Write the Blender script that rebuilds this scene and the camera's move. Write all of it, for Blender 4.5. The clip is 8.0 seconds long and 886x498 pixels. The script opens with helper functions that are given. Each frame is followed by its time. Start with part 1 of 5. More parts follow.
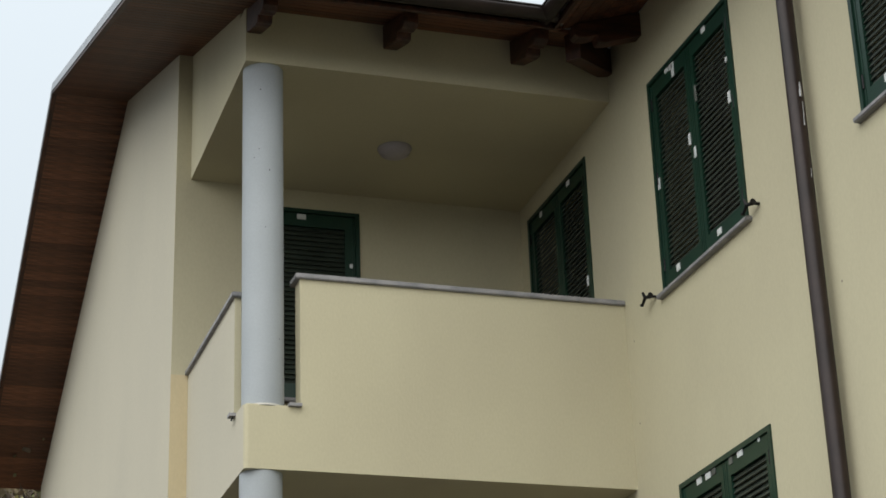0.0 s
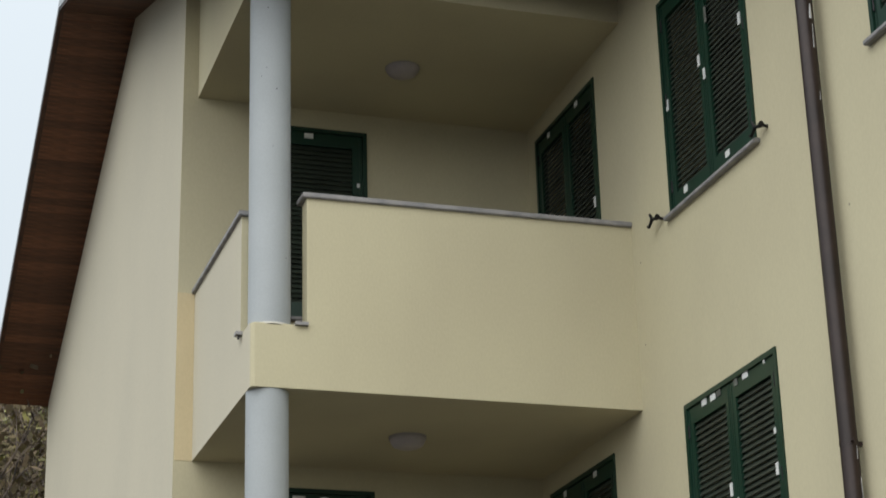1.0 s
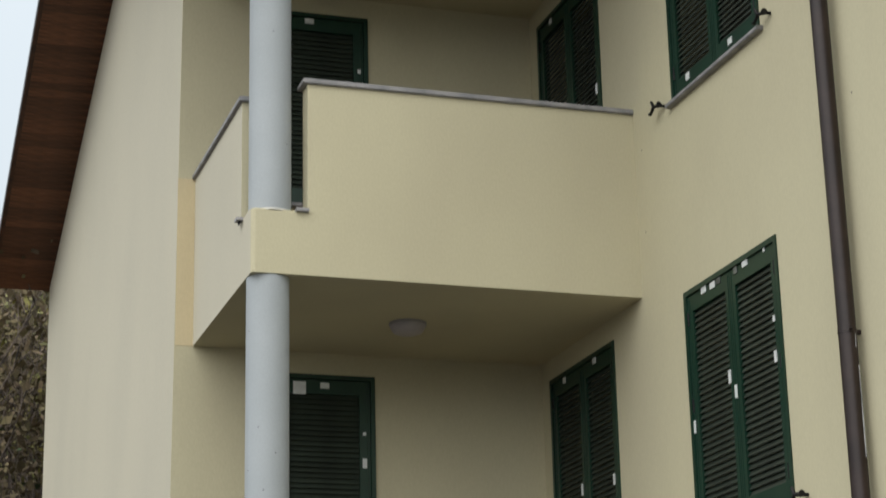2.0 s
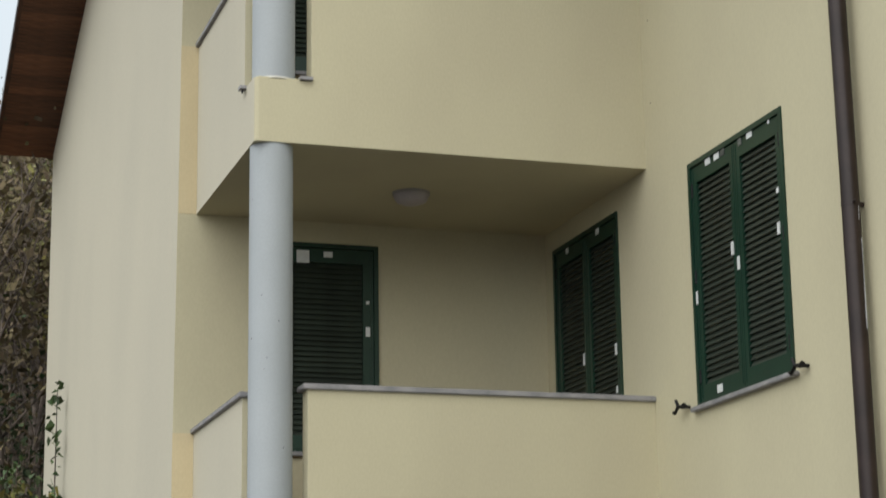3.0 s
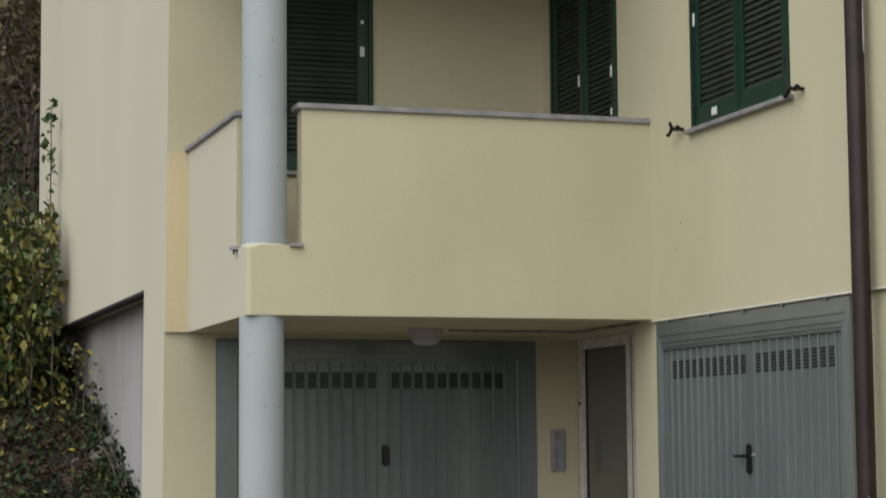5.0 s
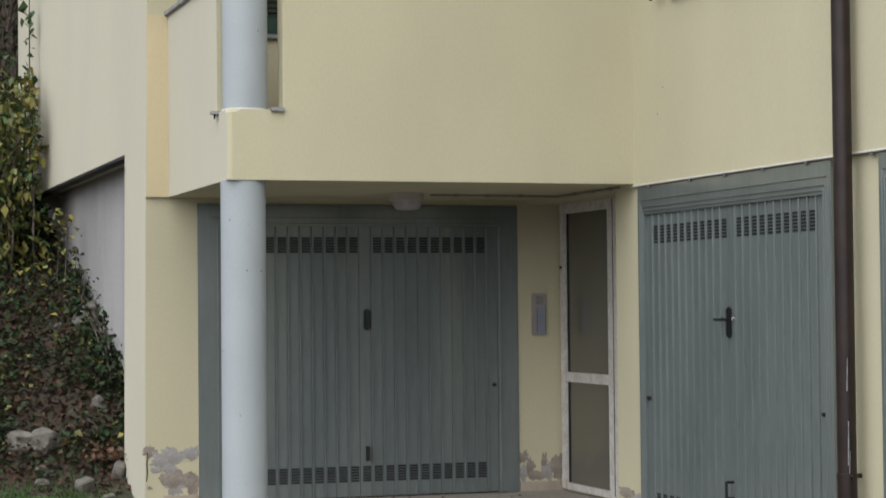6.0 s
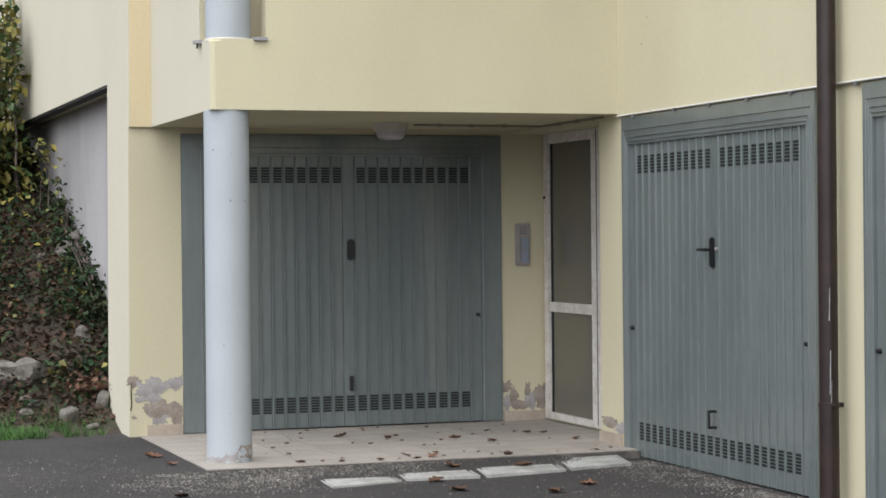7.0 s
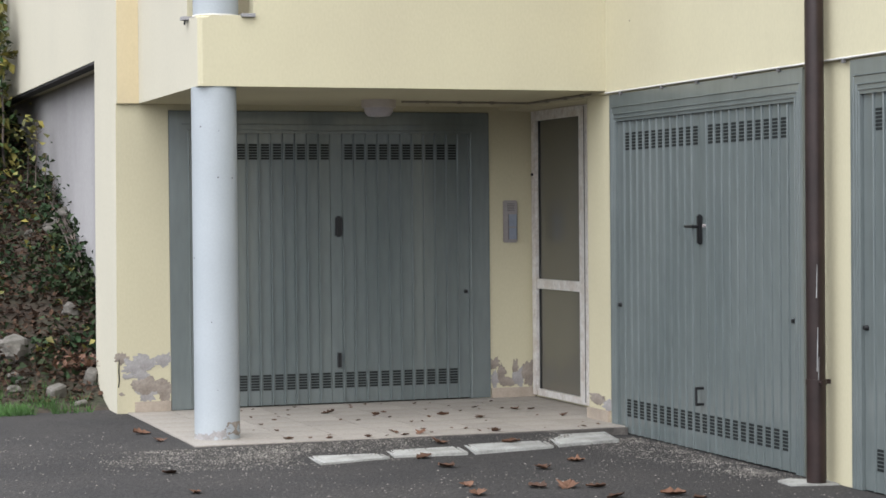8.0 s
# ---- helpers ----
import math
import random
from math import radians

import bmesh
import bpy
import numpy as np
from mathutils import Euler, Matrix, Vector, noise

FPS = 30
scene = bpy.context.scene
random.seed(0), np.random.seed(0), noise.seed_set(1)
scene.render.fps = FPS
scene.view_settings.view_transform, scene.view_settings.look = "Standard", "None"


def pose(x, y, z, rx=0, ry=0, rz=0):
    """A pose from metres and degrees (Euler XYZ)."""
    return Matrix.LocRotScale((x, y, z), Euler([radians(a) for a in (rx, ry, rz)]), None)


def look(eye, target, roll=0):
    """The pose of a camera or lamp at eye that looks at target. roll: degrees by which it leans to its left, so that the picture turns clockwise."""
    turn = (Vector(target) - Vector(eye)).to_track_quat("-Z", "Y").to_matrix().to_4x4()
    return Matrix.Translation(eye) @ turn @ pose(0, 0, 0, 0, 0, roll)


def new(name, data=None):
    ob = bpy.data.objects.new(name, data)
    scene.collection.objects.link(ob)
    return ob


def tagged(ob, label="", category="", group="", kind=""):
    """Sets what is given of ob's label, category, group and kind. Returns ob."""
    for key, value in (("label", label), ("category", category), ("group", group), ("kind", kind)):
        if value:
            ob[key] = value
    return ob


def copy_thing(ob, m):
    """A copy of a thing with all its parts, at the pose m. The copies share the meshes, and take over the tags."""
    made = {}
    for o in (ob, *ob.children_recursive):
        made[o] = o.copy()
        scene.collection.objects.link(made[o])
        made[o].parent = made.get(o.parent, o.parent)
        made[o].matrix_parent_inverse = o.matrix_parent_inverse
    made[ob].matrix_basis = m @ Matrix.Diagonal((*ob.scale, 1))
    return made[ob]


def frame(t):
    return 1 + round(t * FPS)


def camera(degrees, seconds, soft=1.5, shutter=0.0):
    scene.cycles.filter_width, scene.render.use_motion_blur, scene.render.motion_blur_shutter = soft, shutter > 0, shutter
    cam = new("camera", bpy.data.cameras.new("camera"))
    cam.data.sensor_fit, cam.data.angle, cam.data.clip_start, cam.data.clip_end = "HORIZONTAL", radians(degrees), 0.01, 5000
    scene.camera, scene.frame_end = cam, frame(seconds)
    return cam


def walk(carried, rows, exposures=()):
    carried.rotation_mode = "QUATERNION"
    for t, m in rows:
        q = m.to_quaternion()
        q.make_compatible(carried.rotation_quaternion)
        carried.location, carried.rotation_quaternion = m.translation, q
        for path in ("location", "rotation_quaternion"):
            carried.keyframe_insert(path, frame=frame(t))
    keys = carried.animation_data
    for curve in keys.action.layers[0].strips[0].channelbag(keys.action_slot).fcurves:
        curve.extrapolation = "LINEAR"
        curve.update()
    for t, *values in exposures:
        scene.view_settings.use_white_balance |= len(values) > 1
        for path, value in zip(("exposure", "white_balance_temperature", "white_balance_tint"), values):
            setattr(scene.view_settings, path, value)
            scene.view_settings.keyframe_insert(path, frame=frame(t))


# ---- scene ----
cam = camera(24.78, 8.0, soft=1.6, shutter=0.4)
EYE = (0.0, 0.0, 1.434)
# seconds, heading, pitch, roll of a camera that turns where it stands
ROWS = [
    (0.0, -18.41, 22.62, -2.09),
    (0.5, -18.30, 21.81, -1.87),
    (1.0, -18.12, 20.36, -1.58),
    (1.5, -18.06, 18.87, -1.62),
    (1.7, -18.07, 18.21, -1.54),
    (2.8, -17.85, 14.20, -0.63),
    (3.0, -17.84, 13.45, -0.89),
    (3.5, -17.65, 11.59, -0.83),
    (4.0, -17.49, 9.64, -0.87),
    (4.5, -17.63, 7.60, -0.74),
    (5.0, -17.91, 5.52, -0.47),
    (5.2, -17.98, 4.69, -0.61),
    (6.3, -18.54, 0.83, -0.47),
    (6.5, -18.64, 0.41, -0.45),
    (7.0, -18.85, -0.32, -0.55),
    (7.5, -19.05, -0.83, -0.58),
    (8.0, -19.19, -0.98, -0.52),
]
walk(cam, [(t, pose(*EYE, 0, 0, yaw) @ pose(0, 0, 0, 90 + pitch) @ pose(0, 0, 0, 0, 0, roll)) for t, yaw, pitch, roll in ROWS],
     exposures=[(0.0, 1.28, 6620, 10), (1.5, 1.30, 6620, 10), (3.5, 1.34, 6620, 10), (4.5, 1.30, 6620, 10), (5.0, 1.22, 6620, 10), (5.2, 1.23, 6590, 10), (6.3, 1.57, 6390, 12), (6.5, 1.65, 6380, 12), (7.0, 1.81, 6330, 14), (7.5, 1.91, 6280, 14), (8.0, 1.97, 6250, 14)])

# ---- world and light: a pale overcast sky with a faint, wide sun ----
world = bpy.data.worlds.new("overcast")
scene.world = world
world.use_nodes = True
wn, wl = world.node_tree.nodes, world.node_tree.links
sky = wn.new("ShaderNodeTexSky")
sky.sky_type = "NISHITA"
sky.sun_disc = False
SUN_EL, SUN_AZ = 60.0, 215.0
sky.sun_elevation, sky.sun_rotation = radians(SUN_EL), radians(SUN_AZ)
sky.dust_density, sky.air_density = 4.0, 1.0
veil = wn.new("ShaderNodeMix")
veil.data_type = "RGBA"
veil.inputs[0].default_value = 0.85
# an overcast sky is brighter overhead than at the horizon
where, cut, grade, tone = wn.new("ShaderNodeTexCoord"), wn.new("ShaderNodeSeparateXYZ"), wn.new("ShaderNodeMapRange"), wn.new("ShaderNodeVectorMath")
grade.inputs[1].default_value, grade.inputs[2].default_value, grade.inputs[3].default_value, grade.inputs[4].default_value = 0.0, 1.0, 0.56, 1.05
tone.operation = "SCALE"
tone.inputs[0].default_value = (8.9, 9.9, 10.6)
wl.new(where.outputs["Generated"], cut.inputs[0])
wl.new(cut.outputs[2], grade.inputs[0])
wl.new(grade.outputs[0], tone.inputs["Scale"])
wl.new(tone.outputs[0], veil.inputs[7])
wl.new(sky.outputs[0], veil.inputs[6])
wl.new(veil.outputs[2], wn["Background"].inputs[0])
wn["Background"].inputs[1].default_value = 0.0525
sun = new("sun", bpy.data.lights.new("sun", "SUN"))
sun.data.energy, sun.data.angle, sun.data.color = 1.45, radians(115), (1.0, 0.98, 0.94)
az = radians(SUN_AZ)
sun.matrix_world = look((60 * math.sin(az), 60 * math.cos(az), 60 * math.tan(radians(SUN_EL))), (0, 0, 0))


# ---- materials ----
def material(name, colour, rough=0.8, metal=0.0, vary=0.08, scale=3.0, grain=40.0, bump=0.1, second=None, stretch=(1, 1, 1), per_object=0.0, per_island=0.0, spec=0.4):
    m = bpy.data.materials.new(name)
    m.use_nodes = True
    n, l = m.node_tree.nodes, m.node_tree.links
    b = n["Principled BSDF"]
    b.inputs["Roughness"].default_value, b.inputs["Metallic"].default_value = rough, metal
    b.inputs["Specular IOR Level"].default_value = spec
    tc = n.new("ShaderNodeTexCoord")
    mp = n.new("ShaderNodeMapping")
    mp.inputs["Scale"].default_value = stretch
    l.new(tc.outputs["Object"], mp.inputs[0])
    big, fine = n.new("ShaderNodeTexNoise"), n.new("ShaderNodeTexNoise")
    for t, s, d in ((big, scale, 4), (fine, grain, 6)):
        t.inputs["Scale"].default_value, t.inputs["Detail"].default_value = s, d
        l.new(mp.outputs[0], t.inputs["Vector"])
    mix = n.new("ShaderNodeMix")
    mix.data_type = "RGBA"
    mix.inputs[6].default_value = (*colour, 1)
    mix.inputs[7].default_value = (*(second or [c * (1 - 3 * vary) for c in colour]), 1)
    ramp = n.new("ShaderNodeMapRange")
    ramp.inputs[1].default_value, ramp.inputs[2].default_value = 0.38, 0.68
    l.new(big.outputs[0], ramp.inputs[0])
    l.new(ramp.outputs[0], mix.inputs[0])
    hsv = n.new("ShaderNodeHueSaturation")
    l.new(mix.outputs[2], hsv.inputs["Color"])
    val = n.new("ShaderNodeMapRange")
    val.inputs[1].default_value, val.inputs[2].default_value = 0.3, 0.7
    val.inputs[3].default_value, val.inputs[4].default_value = 1 - vary, 1 + vary
    l.new(fine.outputs[0], val.inputs[0])
    last = val.outputs[0]
    for amount, kind, out in ((per_object, "ShaderNodeObjectInfo", "Random"), (per_island, "ShaderNodeNewGeometry", "Random Per Island")):
        if amount:
            src, rng, mul = n.new(kind), n.new("ShaderNodeMapRange"), n.new("ShaderNodeMath")
            rng.inputs[3].default_value, rng.inputs[4].default_value = 1 - amount, 1 + amount
            mul.operation = "MULTIPLY"
            l.new(src.outputs[out], rng.inputs[0])
            l.new(rng.outputs[0], mul.inputs[0])
            l.new(last, mul.inputs[1])
            last = mul.outputs[0]
    l.new(last, hsv.inputs["Value"])
    l.new(hsv.outputs[0], b.inputs["Base Color"])
    if bump:
        bp = n.new("ShaderNodeBump")
        bp.inputs["Strength"].default_value, bp.inputs["Distance"].default_value = bump, 0.01
        l.new(fine.outputs[0], bp.inputs["Height"])
        l.new(bp.outputs[0], b.inputs["Normal"])
    return m


CREAM = (0.527, 0.487, 0.337)
plaster = material("cream_plaster", CREAM, 0.92, vary=0.03, scale=1.3, grain=70, bump=0.09, second=(0.493, 0.452, 0.315), stretch=(1, 1, 0.5), spec=0.2)
yellower_plaster = material("yellower_cream_plaster", (0.60, 0.505, 0.322), 0.92, vary=0.03, scale=1.3, grain=70, bump=0.09, stretch=(1, 1, 0.5), spec=0.2)
gable_plaster = material("greyer_plaster", (0.532, 0.498, 0.397), 0.92, vary=0.03, scale=0.9, grain=60, bump=0.12, second=(0.502, 0.472, 0.379), stretch=(1, 0.9, 0.5), spec=0.2)
bare_plaster = material("bare_plaster", (0.30, 0.262, 0.222), 0.95, vary=0.14, scale=9, grain=60, bump=0.6, second=(0.20, 0.165, 0.137))
concrete = material("grey_concrete", (0.36, 0.345, 0.34), 0.9, vary=0.08, scale=1.2, grain=50, bump=0.3, second=(0.285, 0.272, 0.27), stretch=(1, 1, 0.4))
column_paint = material("grey_blue_paint", (0.362, 0.390, 0.406), 0.6, vary=0.03, scale=2, grain=70, bump=0.12, second=(0.334, 0.362, 0.376))
white_seal = material("pale_seal", (0.62, 0.60, 0.54), 0.8, vary=0.05)
chip_grey = material("chipped_render", (0.16, 0.155, 0.15), 0.9, vary=0.1)
stone = material("grey_stone", (0.30, 0.29, 0.29), 0.6, vary=0.12, scale=9, grain=120, bump=0.1, second=(0.20, 0.20, 0.205))
green = material("green_paint", (0.007, 0.034, 0.020), 0.38, vary=0.12, scale=5, grain=60, bump=0.05, second=(0.006, 0.028, 0.017))
green_slat = material("green_slat_paint", (0.026, 0.036, 0.026), 0.55, vary=0.1, scale=5, grain=60, bump=0.03, per_object=0.15)
wood = material("stained_wood", (0.135, 0.052, 0.024), 0.55, vary=0.65, scale=2.2, grain=9, bump=0.3, second=(0.045, 0.018, 0.010), stretch=(0.9, 14, 14), per_object=0.3)
beam_wood = material("dark_beam_wood", (0.070, 0.025, 0.012), 0.5, vary=0.3, scale=3, grain=20, bump=0.2, second=(0.022, 0.009, 0.005), stretch=(6, 0.8, 6))
roof_sheet = material("grey_roof_sheet", (0.42, 0.44, 0.46), 0.45, 0.4, vary=0.06, scale=3, grain=30)
gutter_paint = material("brown_gutter_paint", (0.020, 0.012, 0.010), 0.35, 0.2, vary=0.15, scale=4, grain=60, bump=0.05)
pipe_paint = material("brown_pipe_paint", (0.030, 0.018, 0.016), 0.4, 0.1, vary=0.15, scale=5, grain=40, bump=0.05)
scratch = material("bare_zinc", (0.45, 0.45, 0.45), 0.5, 0.3, vary=0.2, scale=10, grain=80)
steel = material("grey_green_steel", (0.131, 0.152, 0.148), 0.34, 0.05, vary=0.08, scale=2.2, grain=25, bump=0.035, second=(0.106, 0.127, 0.125), stretch=(1, 1, 0.22), spec=0.5)
steel.node_tree.nodes["Principled BSDF"].inputs["Coat Weight"].default_value = 0.9
steel.node_tree.nodes["Principled BSDF"].inputs["Coat Roughness"].default_value = 0.09
black = material("black_plastic", (0.012, 0.012, 0.013), 0.4, vary=0.1)
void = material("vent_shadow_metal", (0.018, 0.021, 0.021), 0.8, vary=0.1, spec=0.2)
iron = material("black_iron", (0.015, 0.015, 0.016), 0.5, 0.4, vary=0.2)
faded_tape = material("faded_tape", (0.16, 0.17, 0.15), 0.7, vary=0.2, scale=20)
paper = material("white_paper", (0.66, 0.68, 0.67), 0.7, vary=0.05, scale=20)
aluminium = material("pale_aluminium", (0.66, 0.635, 0.60), 0.5, 0.05, vary=0.12, scale=14, grain=40, second=(0.54, 0.485, 0.43))
intercom_grey = material("intercom_housing", (0.31, 0.28, 0.272), 0.5, vary=0.06)
panel_grey = material("grey_plastic", (0.34, 0.33, 0.335), 0.5, vary=0.05)
button_blue = material("bluish_plate", (0.27, 0.30, 0.36), 0.35, 0.3, vary=0.05)
lamp_collar = material("pale_lamp_collar", (0.52, 0.47, 0.43), 0.4, vary=0.04)
lamp_shell = material("frosted_lamp_shell", (0.43, 0.40, 0.42), 0.35, vary=0.04)
tile = material("beige_floor_tile", (0.345, 0.314, 0.275), 0.6, vary=0.12, scale=2.2, grain=60, bump=0.05, second=(0.258, 0.232, 0.198), per_object=0.09)
bounce_brown = material("red_brown_bounce", (0.25, 0.15, 0.095), 0.6, vary=0.1, scale=3, grain=40, bump=0.05)
skirt = material("beige_skirting_tile", (0.40, 0.335, 0.268), 0.5, vary=0.08, scale=6, grain=60, bump=0.04, per_object=0.06)
mortar = material("grey_mortar", (0.13, 0.118, 0.105), 0.95, vary=0.2, scale=8, grain=90, bump=0.5)
asphalt = material("asphalt", (0.036, 0.034, 0.033), 0.92, vary=0.5, scale=0.9, grain=60, bump=0.9, second=(0.049, 0.045, 0.042), spec=0.25)
gravel = material("gravel_grit", (0.165, 0.152, 0.134), 0.95, vary=0.2, scale=12, grain=50, bump=0.3, per_island=0.65)
cover = material("pale_concrete_cover", (0.355, 0.355, 0.33), 0.85, vary=0.16, scale=5, grain=55, bump=0.4, second=(0.23, 0.225, 0.205), per_object=0.1)
soil = material("brown_leaf_litter", (0.046, 0.032, 0.023), 0.95, vary=0.4, scale=2.5, grain=25, bump=1.0, second=(0.035, 0.036, 0.020))
rock = material("pale_rock", (0.15, 0.138, 0.12), 0.9, vary=0.2, scale=9, grain=40, bump=0.8, second=(0.07, 0.064, 0.05))
bark = material("brown_bark", (0.17, 0.135, 0.112), 0.95, vary=0.3, scale=4, grain=20, bump=0.8, per_object=0.3)
ivy_green = material("ivy_leaf", (0.019, 0.040, 0.016), 0.75, vary=0.2, scale=3, grain=9, bump=0, second=(0.032, 0.042, 0.015), per_island=0.4, spec=0.2)
shrub_green = material("shrub_leaf", (0.040, 0.080, 0.026), 0.55, vary=0.2, scale=3, grain=9, bump=0, second=(0.062, 0.085, 0.026), per_island=0.5, spec=0.3)
slope_leaf = material("slope_leaf", (0.125, 0.092, 0.060), 0.85, vary=0.25, scale=4, grain=30, bump=0, second=(0.10, 0.088, 0.04), per_island=0.5, spec=0.2)
yellow_leaf = material("yellowing_leaf", (0.20, 0.17, 0.038), 0.6, vary=0.2, scale=3, grain=9, bump=0, second=(0.10, 0.12, 0.034), per_island=0.5)
brown_leaf = material("dry_leaf", (0.095, 0.048, 0.028), 0.7, vary=0.25, scale=4, grain=30, bump=0.2, second=(0.075, 0.035, 0.02), per_object=0.45)
litter_leaf = material("litter_leaf", (0.070, 0.039, 0.024), 0.85, vary=0.25, scale=4, grain=30, bump=0, second=(0.036, 0.024, 0.016), per_island=0.45, spec=0.2)
grass_mat = material("grass_blade", (0.068, 0.155, 0.034), 0.6, vary=0.2, scale=3, grain=9, bump=0, per_island=0.4)
white_cable = material("white_cable", (0.66, 0.65, 0.61), 0.5, vary=0.06)
cable_mat = material("grey_cable", (0.26, 0.23, 0.19), 0.6, vary=0.1)

glass = bpy.data.materials.new("frosted_glass")
glass.use_nodes = True
gb = glass.node_tree.nodes["Principled BSDF"]
gb.inputs["Base Color"].default_value = (0.15, 0.142, 0.115, 1)
gb.inputs["Roughness"].default_value = 0.12
gb.inputs["Transmission Weight"].default_value = 0.2


# ---- mesh helpers ----
def box(bm, x0, x1, y0, y1, z0, z1):
    v = [bm.verts.new(p) for p in ((x0, y0, z0), (x1, y0, z0), (x1, y1, z0), (x0, y1, z0), (x0, y0, z1), (x1, y0, z1), (x1, y1, z1), (x0, y1, z1))]
    for f in ((3, 2, 1, 0), (4, 5, 6, 7), (0, 1, 5, 4), (1, 2, 6, 5), (2, 3, 7, 6), (3, 0, 4, 7)):
        bm.faces.new([v[i] for i in f])
    return v


def prism(bm, outline, a, b, axis):
    """An outline of (u, v) pairs pulled from a to b along axis 'x' (u=y, v=z) or 'z' (u=x, v=y) or 'y' (u=x, v=z)."""
    def place(u, w, s):
        return (s, u, w) if axis == "x" else (u, w, s) if axis == "z" else (u, s, w)
    lo, hi = [bm.verts.new(place(u, w, a)) for u, w in outline], [bm.verts.new(place(u, w, b)) for u, w in outline]
    k = len(outline)
    bm.faces.new(lo), bm.faces.new(hi[::-1])
    for i in range(k):
        bm.faces.new((lo[i], hi[i], hi[(i + 1) % k], lo[(i + 1) % k]))
    bmesh.ops.recalc_face_normals(bm, faces=bm.faces)


def tube(bm, a, b, r0, r1=None, sides=12, cap=True):
    a, b = Vector(a), Vector(b)
    r1 = r0 if r1 is None else r1
    q = (b - a).to_track_quat("Z", "Y").to_matrix()
    rings = []
    for c, r in ((a, r0), (b, r1)):
        rings.append([bm.verts.new(c + q @ Vector((r * math.cos(2 * math.pi * i / sides), r * math.sin(2 * math.pi * i / sides), 0))) for i in range(sides)])
    for i in range(sides):
        f = bm.faces.new((rings[0][i], rings[0][(i + 1) % sides], rings[1][(i + 1) % sides], rings[1][i]))
        f.smooth = True
    if cap:                      # ends with corners of their own, so that the round stays evenly shaded
        for ring, flip in ((rings[0], -1), (rings[1], 1)):
            bm.faces.new([bm.verts.new(v.co) for v in ring][::flip])


def rounded(bm, r, seg=2):
    bmesh.ops.bevel(bm, geom=list(bm.edges), offset=r, segments=seg, affect="EDGES", clamp_overlap=True)


def part(name, bm, mat, parent=None, label="", at=None):
    """Links a bmesh, or a mesh, as one object under a thing or a part."""
    if isinstance(bm, bmesh.types.BMesh):
        me = bpy.data.meshes.new(name)
        bm.to_mesh(me)
        bm.free()
        me.materials.append(mat)
    else:
        me = bm
    ob = new(name, me)
    if parent:
        ob.parent = parent
    if at is not None:
        ob.matrix_basis = at if isinstance(at, Matrix) else Matrix.Translation(at)
    return tagged(ob, label)


def thing(name, at, label, category, group="", kind=""):
    ob = new(name)
    ob.empty_display_size = 0.1
    ob.matrix_basis = at if isinstance(at, Matrix) else Matrix.Translation(at)
    return tagged(ob, label, category, group, kind)


def raw(name, verts, faces, mat):
    me = bpy.data.meshes.new(name)
    me.from_pydata(verts, [], faces)
    me.materials.append(mat)
    return me


def wall_with_holes(name, plane, at, thick, u0, u1, z0, z1, holes, mat, label):
    """A wall of that thickness in the plane 'x' or 'y' at 'at', growing to plus; holes are (u0, u1, z0, z1) and go right through."""
    us = sorted({u0, u1, *[h for q in holes for h in q[:2]]})
    zs = sorted({z0, z1, *[h for q in holes for h in q[2:]]})
    us, zs = [u for u in us if u0 <= u <= u1], [z for z in zs if z0 <= z <= z1]

    def solid(i, j):
        if not (0 <= i < len(us) - 1 and 0 <= j < len(zs) - 1):
            return False
        u, z = (us[i] + us[i + 1]) / 2, (zs[j] + zs[j + 1]) / 2
        return not any(h[0] < u < h[1] and h[2] < z < h[3] for h in holes)

    def p(u, d, z):
        return (at + d, u, z) if plane == "x" else (u, at + d, z)
    bm = bmesh.new()

    def quad(*pts):
        bm.faces.new([bm.verts.new(q) for q in pts])
    for i in range(len(us) - 1):
        for j in range(len(zs) - 1):
            if solid(i, j):
                a, b, c, d = us[i], us[i + 1], zs[j], zs[j + 1]
                for t in (0, thick):
                    quad(p(a, t, c), p(b, t, c), p(b, t, d), p(a, t, d))
                if not solid(i - 1, j): quad(p(a, 0, c), p(a, thick, c), p(a, thick, d), p(a, 0, d))
                if not solid(i + 1, j): quad(p(b, 0, c), p(b, thick, c), p(b, thick, d), p(b, 0, d))
                if not solid(i, j - 1): quad(p(a, 0, c), p(b, 0, c), p(b, thick, c), p(a, thick, c))
                if not solid(i, j + 1): quad(p(a, 0, d), p(b, 0, d), p(b, thick, d), p(a, thick, d))
    bmesh.ops.remove_doubles(bm, verts=bm.verts, dist=1e-5)
    bmesh.ops.recalc_face_normals(bm, faces=bm.faces)
    return tagged(part(name, bm, mat), label, "wall", kind="structure")


# ---- plan ----
FACADE, FRONT, WING, GABLE, SIDE = 14.72, 12.66, 5.594, 2.588, 2.768
GROUND = -0.055
SLABS = (2.268, 5.286)
TOP_CEILING = 8.335
CEILING_FALL = 0.034
RIDGE_Y, RIDGE_Z, FRONT_SLOPE, BACK_SLOPE = 17.3, 10.27, 0.325, 0.438
EAVE_Y, EAVE_X, VERGE_X = 11.96, 4.894, 1.93
GABLE_END = 22.6


def soffit_z(y):
    return RIDGE_Z - (FRONT_SLOPE * (RIDGE_Y - y) if y < RIDGE_Y else BACK_SLOPE * (y - RIDGE_Y))


def wing_soffit_z(x):
    return soffit_z(EAVE_Y) + FRONT_SLOPE * (x - EAVE_X)


